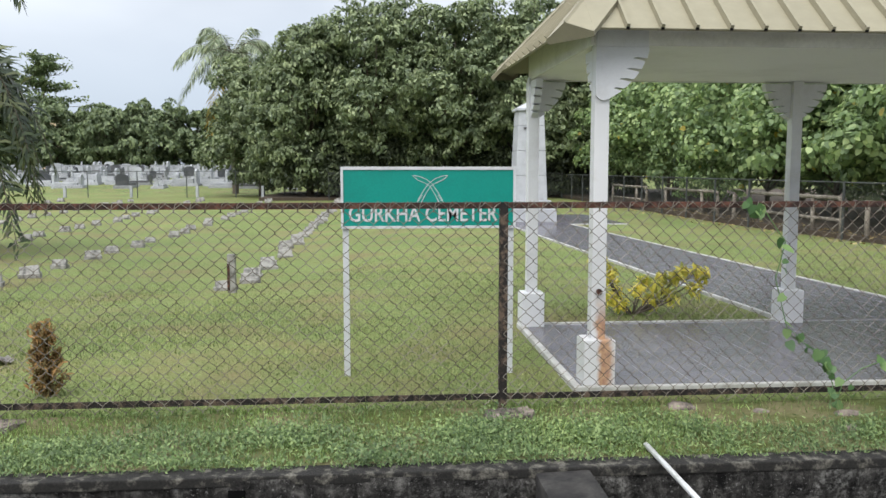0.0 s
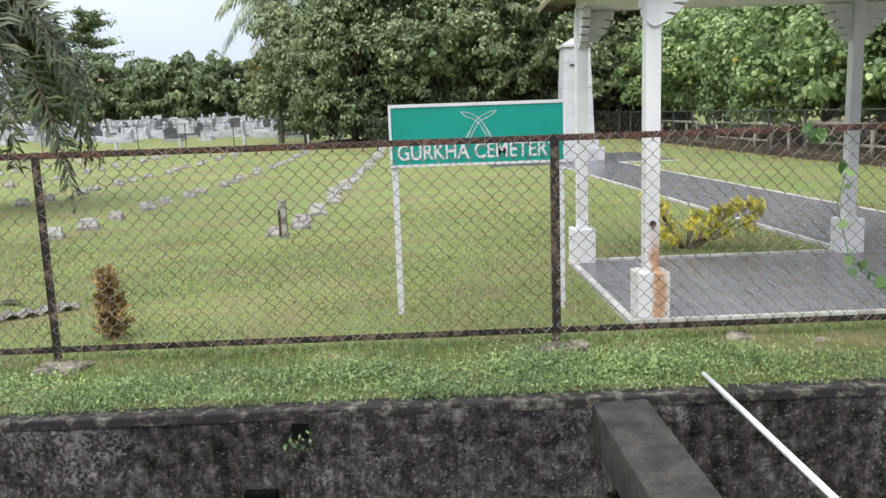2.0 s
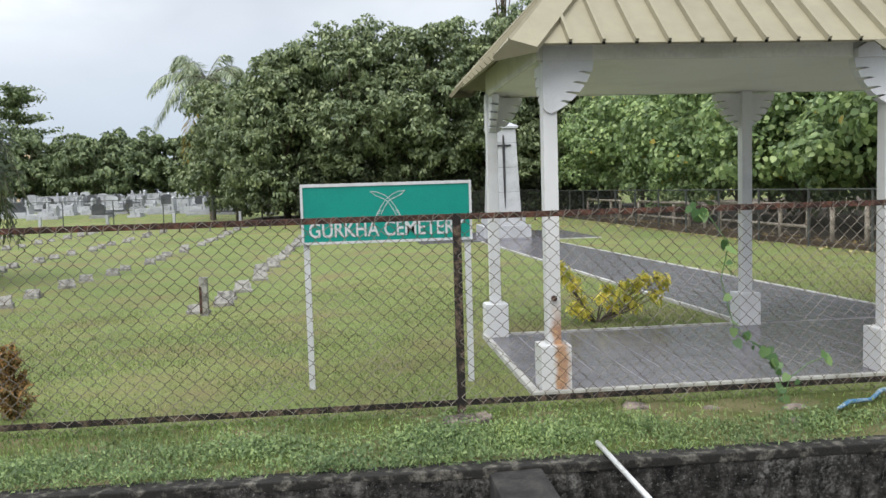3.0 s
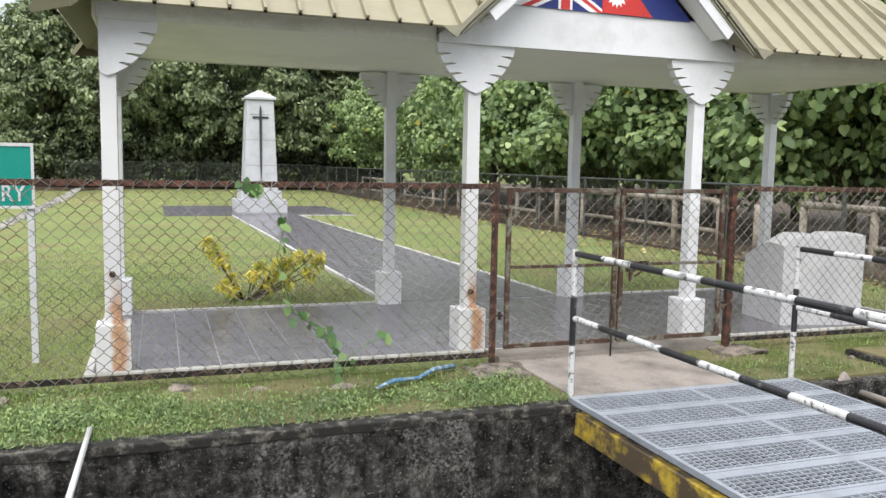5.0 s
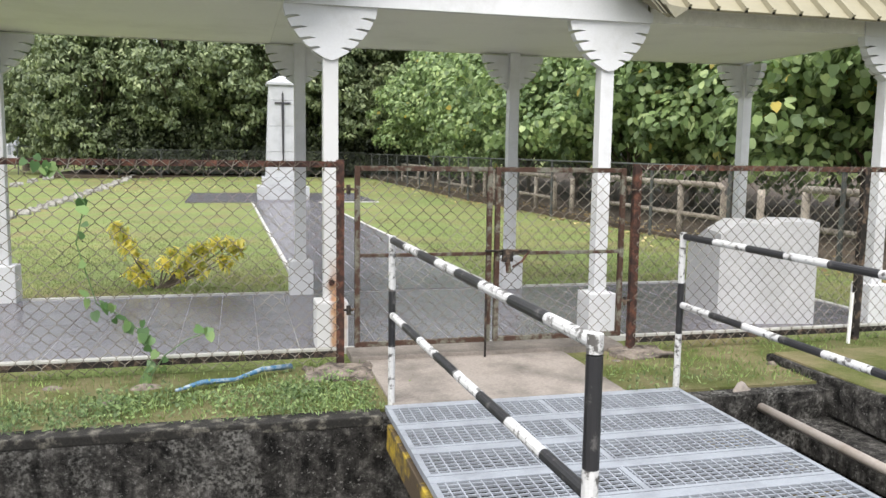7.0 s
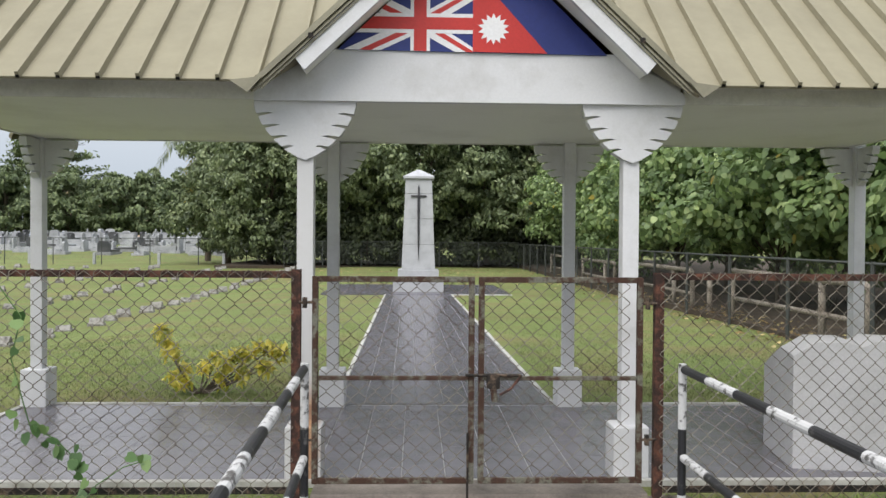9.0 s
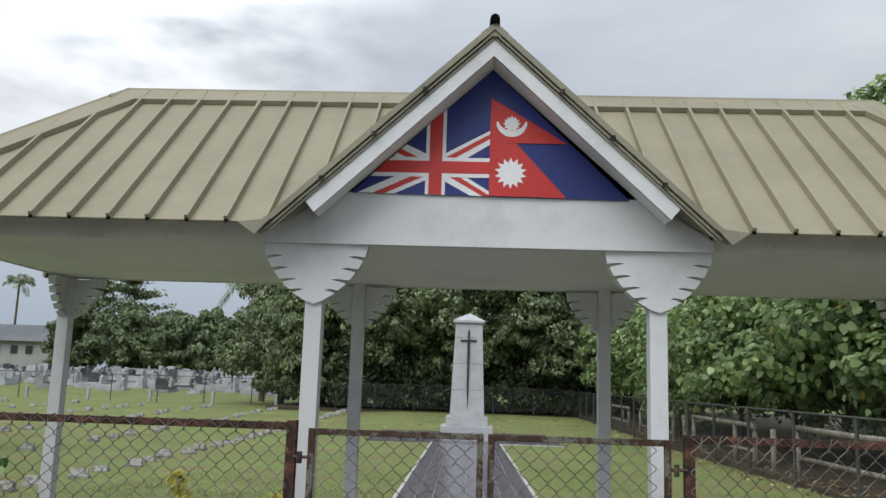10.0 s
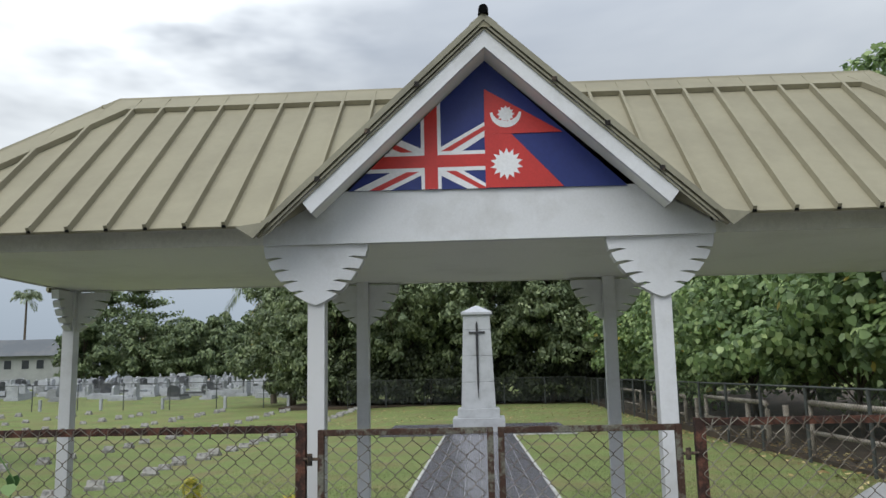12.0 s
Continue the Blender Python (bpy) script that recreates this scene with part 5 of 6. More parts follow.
palm("palm", (-17.0, 15.2, -0.35), 4.9, 0.06, 46, 4.1, 0.62, 64, 0.042, M_PALM, "slender dark feathery palm with drooping fronds", 401, 1.1, 0, (-0.1, 1.25), (0.3, 0.0), True)
palm("palm", (-15.7, 12.0, -0.2), 6.5, 0.07, 3, 5.4, 0.7, 46, 0.045, M_PALM, "slender dark palm with long arching fronds", 409, 0.8, 0, (0.55, 0.65))
palm("coconut_palm", (-16.6, 58.5, -0.1), 10.6, 0.2, 22, 6.2, 0.95, 46, 0.045, M_COCO, "tall pale coconut palm with some dead fronds", 403, 0.62, 4, (-0.1, 1.2))
palm("coconut_palm", (-84, 140, 1.2), 16.0, 0.22, 14, 4.6, 1.0, 26, 0.07, M_COCO, "distant pale coconut palm above the trees", 404, 0.6, 0, (0.0, 1.2))

# croton by the pavilion
def croton():
    rng = np.random.default_rng(77)
    t = thing("croton_bush", (-2.45, 2.93, 0), "low croton bush with bright yellow-green leaves", "bush")
    bm = bmesh.new()
    cs, ns = [], []
    tips = [(-0.56, 0.05, 0.62), (-0.5, 0.0, 0.52), (-0.44, -0.06, 0.42), (-0.42, 0.0, 0.14), (-0.3, -0.06, 0.1), (-0.34, 0.06, 0.22), (-0.1, 0.0, 0.26), (0.0, 0.08, 0.34), (0.12, -0.05, 0.3), (0.22, 0.05, 0.38), (0.34, -0.04, 0.41), (0.46, 0.06, 0.45), (0.58, 0.0, 0.46), (0.69, 0.05, 0.42), (0.52, -0.08, 0.27), (0.3, 0.0, 0.18), (0.08, 0.0, 0.14)]
    for x, y, z in tips:
        tube(bm, [(-0.15, 0, -0.02), (x * 0.5 - 0.08, y * 0.5, z * 0.4), (x, y, z)], [0.013, 0.01, 0.005], 5)
        n = 50
        d = unit(rng.normal(0, 1, (n, 3)) + np.array([0, 0, 0.6]))
        cs.append(np.array([x, y, z]) + d * rng.uniform(0.02, 0.11, (n, 1)))
        ns.append(d + np.array([0, -0.5, 1.2]))
    part("stem", bm, M_BARK, t)
    v, m = leaf_cloud(rng, np.concatenate(cs), np.concatenate(ns), 0.12, 0.5, shape="long")
    v[:, :, 2] = np.maximum(v[:, :, 2], 0.012)
    grid_mesh("leaves", v, m, M_CROTON, t)


croton()


def dry_shrub():
    rng = np.random.default_rng(78)
    t = thing("dried_shrub", (-7.9, -0.08, 0), "small browned conifer-like shrub at the fence", "shrub")
    part("stem", tube(bmesh.new(), [(0, 0, -0.03), (0.01, 0, 0.3), (-0.03, 0, 0.55)], [0.014, 0.01, 0.004], 6), M_BARK, t)
    cs, ns = [], []
    bm = bmesh.new()
    for k in range(64):
        a, high = rng.uniform(0, 6.283), 0.44 * rng.random()
        reach = 0.04 + 0.12 * (1 - high / 0.56) * rng.uniform(0.6, 1.0)
        start = np.array([-0.05 * high, 0.0, high])
        end = start + np.array([reach * math.cos(a), reach * math.sin(a), rng.uniform(0.06, 0.15)])
        tube(bm, [tuple(start), tuple(end)], [0.004, 0.0015], 4)
        n = 30
        f = rng.random((n, 1))
        p = start + (end - start) * f + rng.normal(0, 0.014, (n, 3))
        cs.append(p)
        ns.append(rng.normal(0, 1, (n, 3)) + np.array([math.cos(a), math.sin(a), 0.3]))
    part("twig", bm, M_BARK, t)
    v, m = leaf_cloud(rng, np.concatenate(cs), np.concatenate(ns), 0.055, 0.6, shape="long")
    v[:, :, 2] = np.maximum(v[:, :, 2], 0.005)
    grid_mesh("foliage", v, m, M_DRY, t)


dry_shrub()


def vine(at, path, leaves, size, seed, label):
    rng = np.random.default_rng(seed)
    t = thing("vine", at, label, "vine")
    part("stem", tube(bmesh.new(), path, 0.004, 5), M_VINE, t)
    p = np.array(path)
    f = rng.uniform(0, len(p) - 1.001, leaves)
    i = f.astype(int)
    c = p[i] + (p[i + 1] - p[i]) * (f - i)[:, None] + rng.normal(0, 0.03, (leaves, 3)) + np.array([0, -0.04, 0])
    v, m = leaf_cloud(rng, c, np.tile(np.array([[0.1, -1.0, 0.3]]), (leaves, 1)), size, 0.4, shape="heart")
    grid_mesh("leaves", v, m, M_VINE, t)


vine((-2.4, -0.7, 0), [(0, -0.12, 0.0), (0.08, -0.02, 0.14), (0.02, 0, 0.3), (-0.1, 0, 0.42), (-0.25, 0, 0.5), (-0.3, 0, 0.68), (-0.36, 0, 0.9), (-0.3, 0, 1.15), (-0.45, 0, 1.36), (-0.62, 0.02, 1.4)], 38, 0.072, 81, "thin green vine climbing the chain-link fence")
vine((-2.35, -0.7, 0), [(0, -0.1, 0.0), (0.1, -0.02, 0.15), (0.25, 0, 0.25), (0.4, 0, 0.3)], 7, 0.06, 82, "short green vine shoot on the fence")


# grass
def blades(name, rng, x0, x1, y0, y1, count, h, w, material, label, zfun, fade=None, lean=0.5):
    x, y = rng.uniform(x0, x1, count), rng.uniform(y0, y1, count)
    if fade is not None:
        keep = fade(x, y, rng)
        x, y = x[keep], y[keep]
    k = len(x)
    z = np.array([zfun(a, b) for a, b in zip(x, y)])
    hh = h * rng.uniform(0.4, 1.3, k)
    a = rng.uniform(0, 2 * math.pi, k)
    d = np.stack([np.cos(a), np.sin(a), np.zeros(k)], 1) * (w * rng.uniform(0.6, 1.3, k))[:, None]
    b = rng.uniform(0, 2 * math.pi, k)
    ln = np.stack([np.cos(b), np.sin(b), np.zeros(k)], 1) * (hh * lean * rng.uniform(0, 1, k))[:, None]
    p = np.stack([x, y, z - 0.003], 1)
    v = np.stack([p - d, p + d, p + ln + np.stack([np.zeros(k), np.zeros(k), hh], 1)], 1)
    ob = grid_mesh(name, v, 3, material)
    return tagged(ob, label, "grass", kind="stuff")


rg = np.random.default_rng(900)


def patchy(x, y, rng):
    q = np.array([noise.noise((a * 0.9, b * 1.6, 4.0)) for a, b in zip(x, y)])
    clear = (x > -0.9) & (x < 0.62)
    edge = np.clip((y + 1.7 + 0.05 * np.sin(x * 3.1) + 0.03 * np.sin(x * 11.0)) / 0.1, 0, 1)
    return (rng.random(len(x)) < np.clip(0.55 + 1.2 * q, 0.08, 1.0) * edge * np.where(x > -3.3, 0.35, 1.0)) & ~clear


blades("verge_grass", rg, -11.5, 4.2, -1.72, -0.5, 52000, 0.036, 0.0045, M_BLADE, "lush green verge grass", lambda a, b: 0.004, patchy, 0.9)
blades("tall_grass_stems", rg, -11.5, -1.2, -1.5, -0.6, 420, 0.2, 0.002, M_TURF, "thin dry grass stems on the verge", lambda a, b: 0.004, None, 0.5)


def off_paving(x, y, rng):
    paved = ((x > -4.1) & (x < 4.12) & (y < 2.4)) | ((x > -1.25) & (x < 1.14))
    return ~paved & (rng.random(len(x)) < np.clip(1.2 - y / 10.0, 0.12, 1) * np.clip(0.75 + 0.5 * np.sin(x * 1.7 + np.sin(y * 2.1) * 1.5) * np.sin(y * 1.3 + x * 0.4), 0.3, 1.0))


blades("lawn_grass", rg, -15, 6.6, -0.6, 13, 420000, 0.03, 0.0055, M_TURF, "short mown lawn grass", ground_z, off_paving, 1.0)
nw = 120000
xw, yw = rg.uniform(-11.5, 4.2, nw), rg.uniform(-1.71, -0.66, nw)
qw = np.array([noise.noise((a * 0.8, b * 1.5, 7.0)) + 0.5 * noise.noise((a * 3.0, b * 3.0, 2.0)) for a, b in zip(xw, yw)])
front_w = np.clip((-0.72 - yw) / 0.5, 0.15, 1.0) * np.where(xw < -7.8, 0.5, 1.0) * np.where(xw > 0.6, 0.12, 1.0) * np.where(xw > -3.4, np.clip((-1.1 - yw) / 0.3, 0.05, 0.7), 1.0)
keepw = ((xw < -0.95) | (xw > 0.64)) & (rg.random(nw) < np.clip(0.62 + 1.3 * qw, 0.04, 1.0) * front_w)
cw = np.stack([xw[keepw], yw[keepw], 0.01 + 0.06 * rg.random(keepw.sum()) * np.clip(0.6 + qw[keepw], 0.2, 1.5)], 1)
vw, mw = leaf_cloud(rg, cw, np.tile(np.array([[0, -0.35, 1.0]]), (len(cw), 1)), 0.028, 0.65, shape="long")
tagged(grid_mesh("verge_weeds", vw, mw, M_WEED), "dense low creeping green weeds on the verge", "weeds", kind="stuff")
nl = 900
cl = np.stack([rg.uniform(-7, 5.8, nl), rg.uniform(26, 43, nl), np.full(nl, -0.165)], 1)
vl, ml = leaf_cloud(rg, cl, np.tile(np.array([[0, 0, 1.0]]), (nl, 1)), 0.14, 0.12)
ns_ = 1500
cs_ = np.stack([rg.normal(6.3, 0.45, ns_), rg.uniform(-0.3, 32, ns_), np.full(ns_, 0.0)], 1)
cs_[:, 2] = np.where(cs_[:, 0] > 6.15, 0.02, np.array([ground_z(a, b) + 0.02 for a, b in cs_[:, :2]]))
vs_, ms_ = leaf_cloud(rg, cs_, np.tile(np.array([[0, 0, 1.0]]), (ns_, 1)), 0.12, 0.2)
tagged(grid_mesh("leaf_litter", vs_, ms_, M_LITTER), "brown fallen leaves along the side fence", "leaf litter", kind="stuff")
tagged(grid_mesh("leaf_litter", vl + np.array([0, 0, 0.012]), ml, M_LITTER), "fallen leaves on the far lawn", "leaf litter", kind="stuff")

cp = np.array([[-6.27, -1.83, -0.16]]) + rg.normal(0, 1, (16, 3)) * np.array([0.035, 0.012, 0.03])
vp, mp = leaf_cloud(rg, cp, np.tile(np.array([[0, -0.8, 0.8]]), (16, 1)), 0.035, 0.4)
tuft = thing("wall_weed", (-6.27, -1.8, -0.15), "small green weed growing from the drain wall", "weed")
grid_mesh("leaves", vp - np.array([-6.27, -1.8, -0.15]), mp, M_VINE, tuft)

spots = [(-4.9, -1.25, 1500), (-6.1, -1.2, 700), (-4.2, -1.35, 600), (-1.35, -1.25, 600)]
spots += [(rg.uniform(-9.5, -1.5), rg.uniform(-1.62, -1.05), int(rg.uniform(120, 420))) for i in range(24)]
for qx, qy, qn in spots:
    ct = np.stack([rg.normal(qx, 0.17, qn), np.clip(rg.normal(qy, 0.1, qn), -1.7, -0.75), 0.015 + np.abs(rg.normal(0, 0.045, qn))], 1)
    vt, mt = leaf_cloud(rg, ct, np.tile(np.array([[0, -0.4, 1.0]]), (qn, 1)), 0.026, 0.5)
    tagged(grid_mesh("weed_clump", vt, mt, M_WEED), "lush bright green clump of weeds on the verge", "weeds", kind="stuff")


# ---- graves ----
def grave_marker(v):
    t = thing("grave_marker", (0, 0, 0), "small weathered grey stone grave marker on the lawn", "grave marker", "grave markers")
    bm = boxed(-0.24, 0.24, -0.16, 0.16, -0.12, 0.09 + 0.02 * v, 0.02)
    for w in bm.verts:
        w.co += Vector((noise.noise(w.co * 6 + Vector((v, 0, 0))), noise.noise(w.co * 6 + Vector((0, v, 2))), noise.noise(w.co * 5 + Vector((3, v, 0))))) * 0.018
    part("base", bm, M_GRAVE, t)
    bm = bmesh.new()
    prof = [(-0.15, 0.07), (0.13, 0.07), (0.05, 0.24 + 0.03 * v), (-0.02, 0.25 + 0.03 * v)]
    a = [bm.verts.new((-0.21, y, z)) for y, z in prof]
    b = [bm.verts.new((0.21, y, z + 0.01 * v)) for y, z in prof]
    bm.faces.new(a), bm.faces.new(b[::-1])
    for i in range(4):
        bm.faces.new((a[(i + 1) % 4], a[i], b[i], b[(i + 1) % 4]))
    bmesh.ops.recalc_face_normals(bm, faces=bm.faces)
    bmesh.ops.bevel(bm, geom=list(bm.edges), offset=0.012, segments=1, affect="EDGES")
    part("tablet", bm, M_GRAVE, t, "slanted stone tablet")
    return t


masters = [grave_marker(v) for v in range(3)]
used = [False] * 3
rnd = random.Random(12)
columns = [(-7.85, 6.9), (-12.2, 8.3), (-16.4, 9.0), (-20.6, 10.0), (-24.8, 12.0), (-29.0, 13.0), (-33.2, 18.0), (-37.5, 22.0)]
for cx, y0 in columns:
    y = y0
    while y < 46:
        v = rnd.randrange(3)
        gx, gy = cx + rnd.uniform(-0.16, 0.16), y + rnd.uniform(-0.18, 0.18)
        m = pose(gx, gy, ground_z(gx, gy), rnd.uniform(-3, 3), rnd.uniform(-4, 4), rnd.uniform(-14, 14) + 8)
        sc = rnd.uniform(0.68, 0.84)
        if used[v]:
            o = copy_thing(masters[v], m)
            o.scale = (sc, sc, sc * 0.92)
        else:
            masters[v].matrix_world = m
            masters[v].scale = (0.74, 0.74, 0.6)
            used[v] = True
        y += 1.3 if cx > -8 else 1.75
t = thing("boundary_stump", (-7.72, 6.35, ground_z(-7.72, 6.35)), "weathered upright concrete stump by the graves", "stump")
bm = boxed(-0.06, 0.06, -0.06, 0.06, -0.1, 0.6, 0.014)
part("shaft", bm, M_GRAVE, t)
part("rust_cap", boxed(-0.06, -0.02, -0.07, -0.056, 0.05, 0.46, 0.004), M_RUST, t, "rusted iron strip")

# ---- white boundary posts and far fences ----
wp = thing("boundary_post", (-8.9, 49.3, -0.15), "short white concrete boundary post", "post", "boundary posts")
part("shaft", boxed(-0.09, 0.09, -0.09, 0.09, -0.1, 0.68, 0.02), M_TOMB, wp)
for i in range(1, 13):
    copy_thing(wp, pose(-8.9 - 4.35 * i, 49.3 + 0.15 * i, -0.15))


def far_fence(x0, y0, x1, y1, height, posts, pitch, label, radius=0.004):
    d = math.hypot(x1 - x0, y1 - y0)
    t = thing("boundary_fence", (x0, y0, 0), label, "fence", rz=math.degrees(math.atan2(y1 - y0, x1 - x0)))
    for i in range(posts + 1):
        part("post", tube(bmesh.new(), [(d * i / posts, 0, -0.3), (d * i / posts, 0, height + 0.03)], 0.035, 8), M_POSTFAR, t)
    part("top_rail", tube(bmesh.new(), [(0, 0, height), (d, 0, height)], 0.022, 6), M_POSTFAR, t)
    v, f = chain_link(d, 0.02, height - 0.02, pitch, radius, 3, 0.003)
    raw_part("wire_mesh", v, f, M_WIREFAR, t)
    return t


far_fence(-8.6, 45.6, 5.95, 44.2, 1.4, 6, 0.1, "dark old chain-link fence under the trees", 0.0055)
far_fence(5.95, 44.2, 6.05, 0.4, 1.32, 17, 0.1, "dark old chain-link fence along the side boundary", 0.0019)
far_fence(-58, 51.5, -8.6, 50.2, 1.5, 15, 0.14, "thin dark chain-link fence before the white tombs", 0.003)
# soil sheets whose dark colour includes the canopy shade
tagged(part("undergrowth_soil", boxed(6.15, 40, -10, 60, -0.4, 0.006), M_SOIL), "bare soil with the trees' shade put into its dark colour", "soil", kind="structure")
tagged(part("soil_under_trees", boxed(-13, 6.149, 45.8, 60, -0.4, -0.15), M_SOIL), "bare soil with the trees' shade put into its dark colour", "soil", kind="structure")


def barrier(x, y0, y1, y_mid, z_top):
    """Two pipe rails; the near end turns down in an elbow."""
    t = thing("pipe_barrier", (x, y0, ground_z(x, y0)), "weathered beige two-rail pipe barrier", "barrier", "pipe barriers", rz=90.0)
    length = y1 - y0
    bend = [(0.0, 0, -0.2), (0.0, 0, z_top - 0.16), (0.03, 0, z_top - 0.05), (0.14, 0, z_top), (length * 0.5, 0, z_top - 0.012), (length + 0.05, 0, z_top)]
    part("rail", tube(bmesh.new(), bend, 0.057, 10), M_BARRIER, t, smooth=True)
    part("rail", tube(bmesh.new(), [(0.03, 0, 0.46), (length, 0, 0.46)], 0.045, 10), M_BARRIER, t, smooth=True)
    for px in (y_mid - y0, length):
        part("post", tube(bmesh.new(), [(px, 0, -0.2), (px, 0, z_top - 0.04)], 0.06, 10), M_BARRIER, t, smooth=True)
    return t


for y0, y1, ym in ((-1.0, 4.1, 2.7), (6.2, 11.4, 7.6), (13.9, 19.1, 15.3), (21.6, 26.8, 23.0), (29.2, 34.4, 30.6)):
    barrier(6.36, y0, y1, ym, 1.03)
for y in (5.25, 12.9, 20.4):
    t = thing("pipe_post", (6.42, y, ground_z(6.42, y)), "short weathered beige pipe post", "post", "pipe barriers")
    part("post", tube(bmesh.new(), [(0, 0, -0.2), (0, 0, 1.0)], 0.062, 10), M_BARRIER, t, smooth=True)

# ---- white tombs ----
def tomb(kind):
    m = (M_TOMB, M_TOMBDARK, M_TOMBGREY, M_TOMB, M_TOMB)[kind]
    words = ("white", "polished black", "plain grey", "white cross-topped", "tall white")[kind]
    t = thing("tomb", (0, 0, 0), words + " tomb in the neighbouring cemetery", "tomb", "neighbouring tombs")
    part("plinth", boxed(-0.65, 0.65, -1.1, 1.1, -0.3, 0.22, 0.03), M_TOMBGREY if kind == 1 else m, t)
    part("ledger", boxed(-0.5, 0.5, -1.0, 0.7, 0.22, 0.42 if kind != 4 else 0.6, 0.03), m, t)
    if kind == 3:
        part("cross_shaft", boxed(-0.07, 0.07, 0.8, 0.94, 0.22, 1.35, 0.01), m, t)
        part("cross_arm", boxed(-0.32, 0.32, 0.8, 0.94, 0.95, 1.07, 0.01), m, t)
    else:
        h = (0.85, 0.95, 0.8, 0, 1.2)[kind]
        bm = prism(bmesh.new(), [(-0.5, 0.22), (0.5, 0.22), (0.5, h), (0.25, h + 0.15), (-0.25, h + 0.15), (-0.5, h)], 0.78, 0.95)
        part("headstone", bm, m, t)
        part("plaque", boxed(-0.28, 0.28, 0.765, 0.779, 0.6, h - 0.08), M_TOMBDARK if kind != 1 else M_TOMBGREY, t, "inset plaque")
    return t


for wx, wy, wl in ((-38, 92, 9), (-30, 103, 10), (-66, 100, 9)):
    t = thing("vault_wall", (wx, wy, ground_z(wx, wy)), "long low whitewashed burial vault wall", "burial vault", "burial vaults")
    part("wall", boxed(-wl / 2, wl / 2, -0.4, 0.4, -0.1, 1.05, 0.03), M_TOMBGREY, t)
    for k in range(int(wl)):
        part("niche", boxed(-wl / 2 + 0.2 + k, -wl / 2 + 0.85 + k, -0.43, -0.402, 0.3, 0.9), M_TOMB, t)
tombs = [tomb(k) for k in range(5)]
placed = [False] * 5
rnd = random.Random(31)
for row in range(18):
    y = 67.0 + 2.5 * row
    x = -58 - 2.4 * row + rnd.uniform(0, 2)
    while x < -12.5 - 0.5 * row:
        k = rnd.choice((0, 0, 0, 3, 4, 4, 1, 1, 1, 2, 2))
        sc = rnd.uniform(0.75, 1.2)
        yt = y + rnd.uniform(-0.6, 0.6)
        m = pose(x, yt, ground_z(x, yt) - 0.02, 0, 0, 180 + rnd.choice((0, 90, 90)) + rnd.uniform(-6, 6)) @ Matrix.Scale(sc, 4)
        if rnd.random() > 0.12 + 0.25 * (row < 2):
            if placed[k]:
                o = copy_thing(tombs[k], m)
                o.scale = (sc, sc, sc)
            else:
                tombs[k].matrix_world = m
                placed[k] = True
        x += rnd.uniform(1.9, 3.6)

# ---- far buildings ----
house = thing("house", (-77.5, 126, 1.4), "distant low house with dark grey gabled roof", "house")
part("wall", boxed(-10, 8, 0, 8, -0.3, 4.9), M_HOUSEWALL, house)
bm = bmesh.new()
a = [bm.verts.new(p) for p in ((-11, -0.9, 4.7), (9, -0.9, 4.7), (9, 8.9, 4.7), (-11, 8.9, 4.7), (-7, 4, 7.6), (5, 4, 7.6))]
for f in ((0, 1, 5, 4), (1, 2, 5), (2, 3, 4, 5), (3, 0, 4), (3, 2, 1, 0)):
    bm.faces.new([a[i] for i in f])
bmesh.ops.recalc_face_normals(bm, faces=bm.faces)
part("roof", bm, M_HOUSEROOF, house)
for x in (-4, -1, 2, 4.5):
    w = part("window", boxed(x - 0.7, x + 0.7, -0.04, 0.0, 2.5, 4.1), M_HOUSEWALL, house)
    part("pane", boxed(x - 0.6, x + 0.6, -0.06, -0.041, 2.6, 4.0), M_GLASSDARK, w)
far = thing("far_building", (-92, 235, 0), "hazy sand-coloured building far behind the trees", "building")
part("wall", boxed(-12, 12, 0, 10, 0, 12.5), M_FARWALL, far)
part("roof", prism(bmesh.new(), [(-13, 12.5), (13, 12.5), (9, 14.8), (-9, 14.8)], -1, 11), M_FARWALL, far)

# ---- litter and small things ----
def corrugated(at, w, d, rz, material, label, name="iron_sheet", wave=0.02):
    t = thing(name, at, label, "debris", rz=rz)
    bm = bmesh.new()
    rows = []
    for i in range(25):
        x = -w / 2 + w * i / 24
        rows.append([bm.verts.new((x, y, 0.03 + wave * math.sin(i * 1.3) + 0.05 * (x / w) ** 2 + 0.02 * y)) for y in (-d / 2, 0, d / 2)])
    for p, q in zip(rows, rows[1:]):
        for k in range(2):
            bm.faces.new((p[k], q[k], q[k + 1], p[k + 1]))
    bmesh.ops.solidify(bm, geom=list(bm.faces), thickness=0.008)
    part("sheet", bm, material, t)


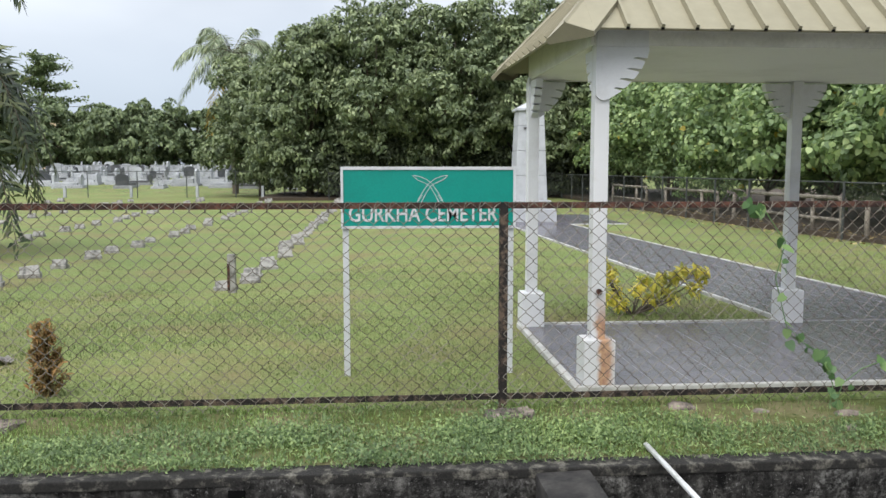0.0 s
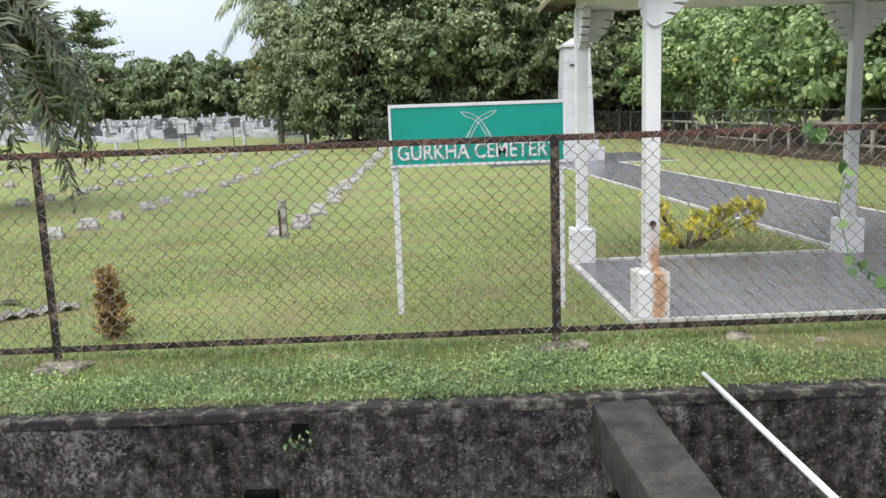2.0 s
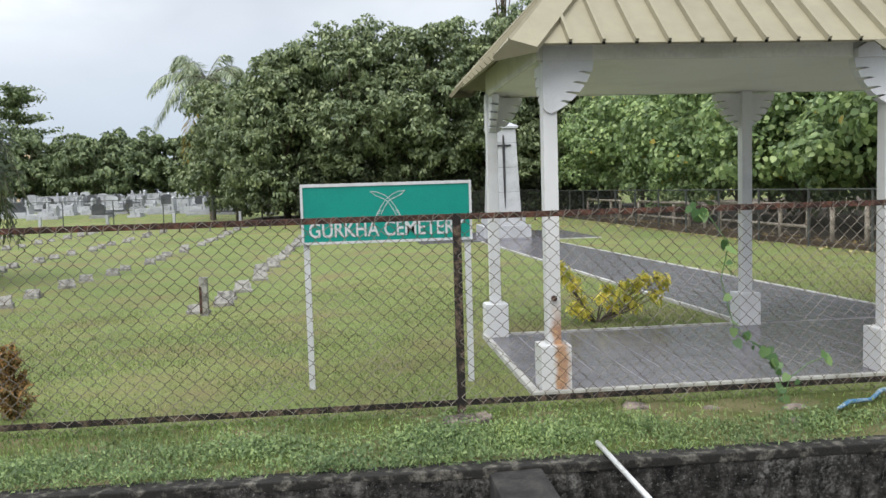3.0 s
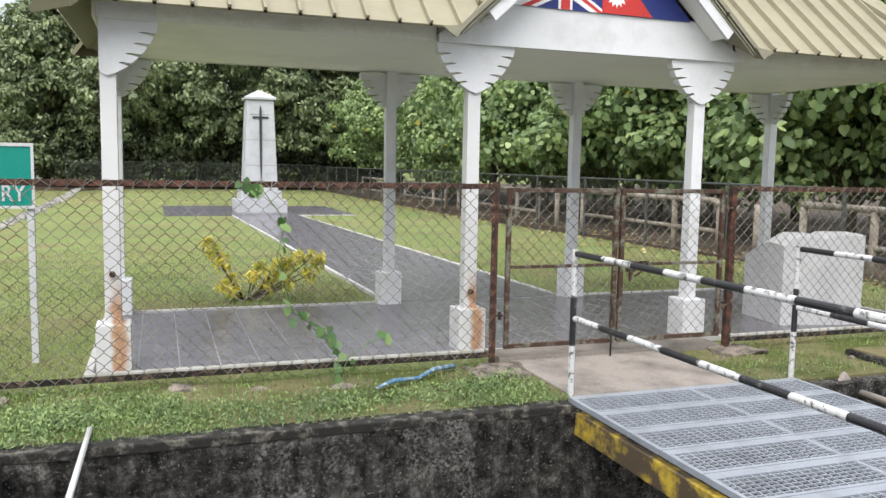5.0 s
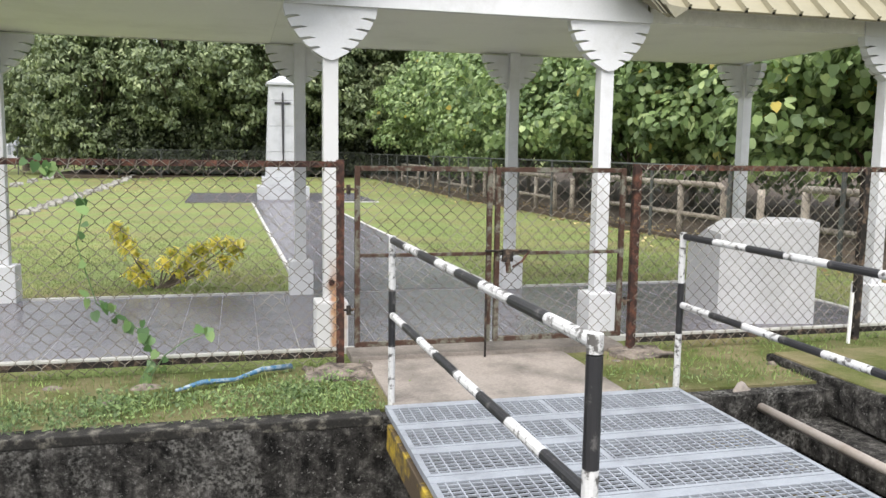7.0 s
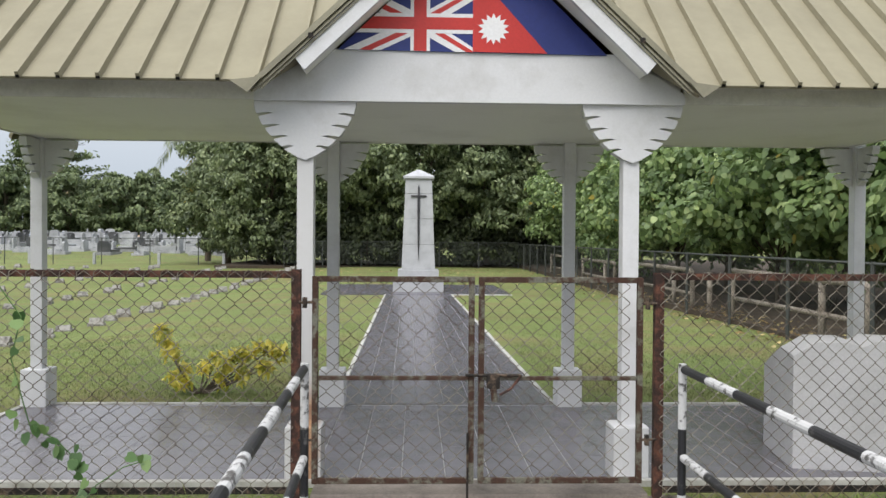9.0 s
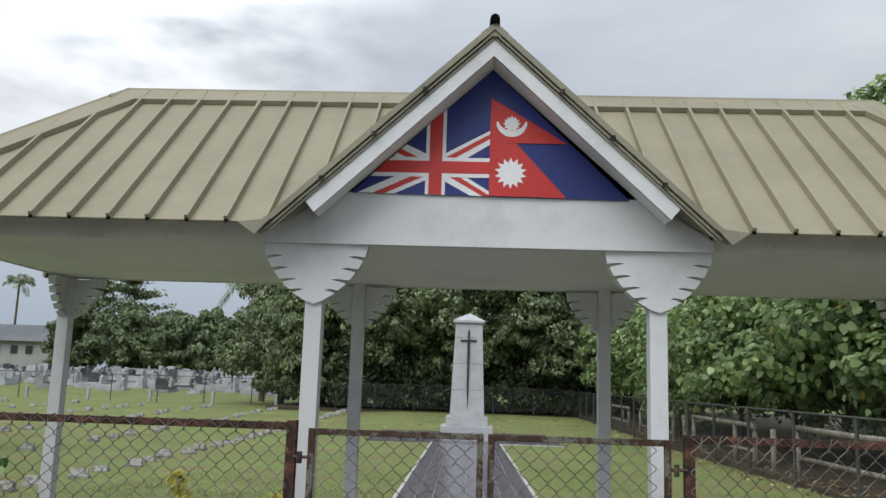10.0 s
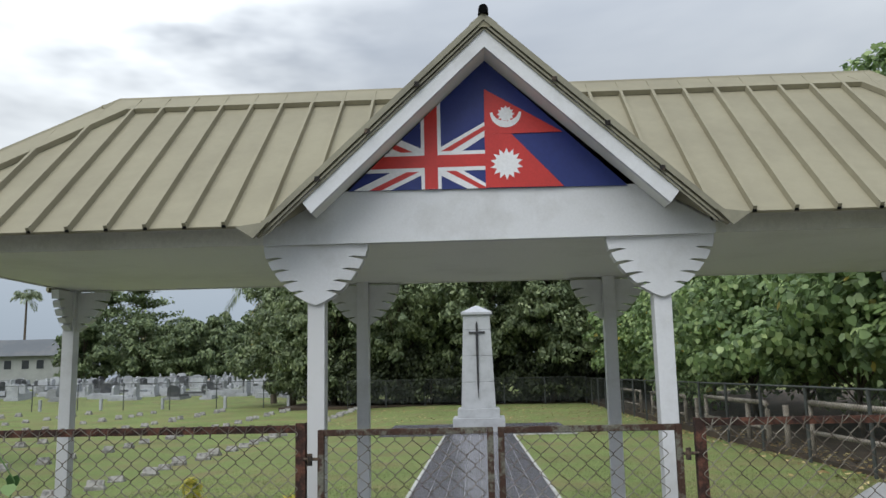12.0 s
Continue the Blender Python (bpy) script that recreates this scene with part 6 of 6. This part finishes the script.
corrugated((-8.95, 0.85, 0.0), 0.72, 0.24, 35, M_SHEET, "bent weathered sheet lying on the lawn")
corrugated((-9.8, 1.25, 0.0), 1.1, 0.12, 2, M_SHEETDARK, "dark rotten board lying on the lawn", "board", 0.004)
t = thing("hose", (-2.15, -1.15, 0.02), "faded blue cloth hose lying on the verge", "hose")
part("hose", tube(bmesh.new(), [(0, 0, 0.015), (0.15, 0.1, 0.03), (0.35, 0.16, 0.02), (0.52, 0.3, 0.04), (0.72, 0.42, 0.02)], [0.01, 0.018, 0.014, 0.018, 0.02], 8), M_HOSE, t, smooth=True)
for x, y, s in ((-2.35, -0.95, 0.07), (-2.9, -0.85, 0.05), (-3.4, -0.72, 0.08), (-2.5, -1.25, 0.06), (0.9, -0.9, 0.03), (2.0, -1.2, 0.05)):
    t = thing("stone", (x, y, 0), "small brownish stone on the verge", "stone")
    bm = bmesh.new()
    bmesh.ops.create_icosphere(bm, subdivisions=2, radius=s)
    for v in bm.verts:
        v.co = Vector((v.co.x * 1.4, v.co.y, v.co.z * 0.55)) * (1 + 0.4 * noise.noise(v.co * 12 + Vector((x, y, 0))))
    part("stone", bm, M_FOOT, t, smooth=True)
t = thing("stake", (3.02, -0.75, 0), "thin pale metal stake in the verge", "stake")
part("stake", tube(bmesh.new(), [(0, 0, -0.1), (0.01, 0, 0.42)], 0.014, 8), M_PVC, t)

# ---- paving pieces ----
def paver_mesh(w, l):
    bm = bmesh.new()
    c = 0.004
    a = [bm.verts.new((x, y, 0.0)) for x, y in ((-w, -l), (w, -l), (w, l), (-w, l))]
    b = [bm.verts.new((x, y, 0.016)) for x, y in ((-w, -l), (w, -l), (w, l), (-w, l))]
    d = [bm.verts.new((x, y, 0.02)) for x, y in ((-w + c, -l + c), (w - c, -l + c), (w - c, l - c), (-w + c, l - c))]
    for p, q in ((a, b), (b, d)):
        for i in range(4):
            bm.faces.new((p[i], p[(i + 1) % 4], q[(i + 1) % 4], q[i]))
    bm.faces.new(d)
    me = bpy.data.meshes.new("paver")
    bm.to_mesh(me)
    bm.free()
    me.materials.append(M_PAVER)
    return me


def pave(parent, x0, x1, y0, y1, w, l, seed):
    rnd = random.Random(seed)
    lanes = round((x1 - x0) / w)
    w = (x1 - x0) / lanes
    full, cut = paver_mesh(w / 2 - 0.0025, l / 2 - 0.0025), paver_mesh(w / 2 - 0.0025, l / 4 - 0.0025)
    for i in range(lanes):
        y = y0
        odd = i % 2
        while y < y1 - 0.05:
            short = (odd and y == y0) or y + l > y1 + 0.01
            step = l / 2 if short else l
            if y + step > y1 + 0.02:
                break
            o = new("paver", cut if short else full)
            o.parent = parent
            o.location = (x0 + w * (i + 0.5), y + step / 2, 0.012 + rnd.uniform(-0.0012, 0.0012))
            o.rotation_euler = (rnd.uniform(-0.002, 0.002), rnd.uniform(-0.002, 0.002), 0)
            y += step


pave(floor, -4.0, 4.0, -0.243, 2.2, 0.3, 0.6, 1)
pave(path, -1.03, 1.03, 0.003, PATH_END, 0.26, 0.56, 2)
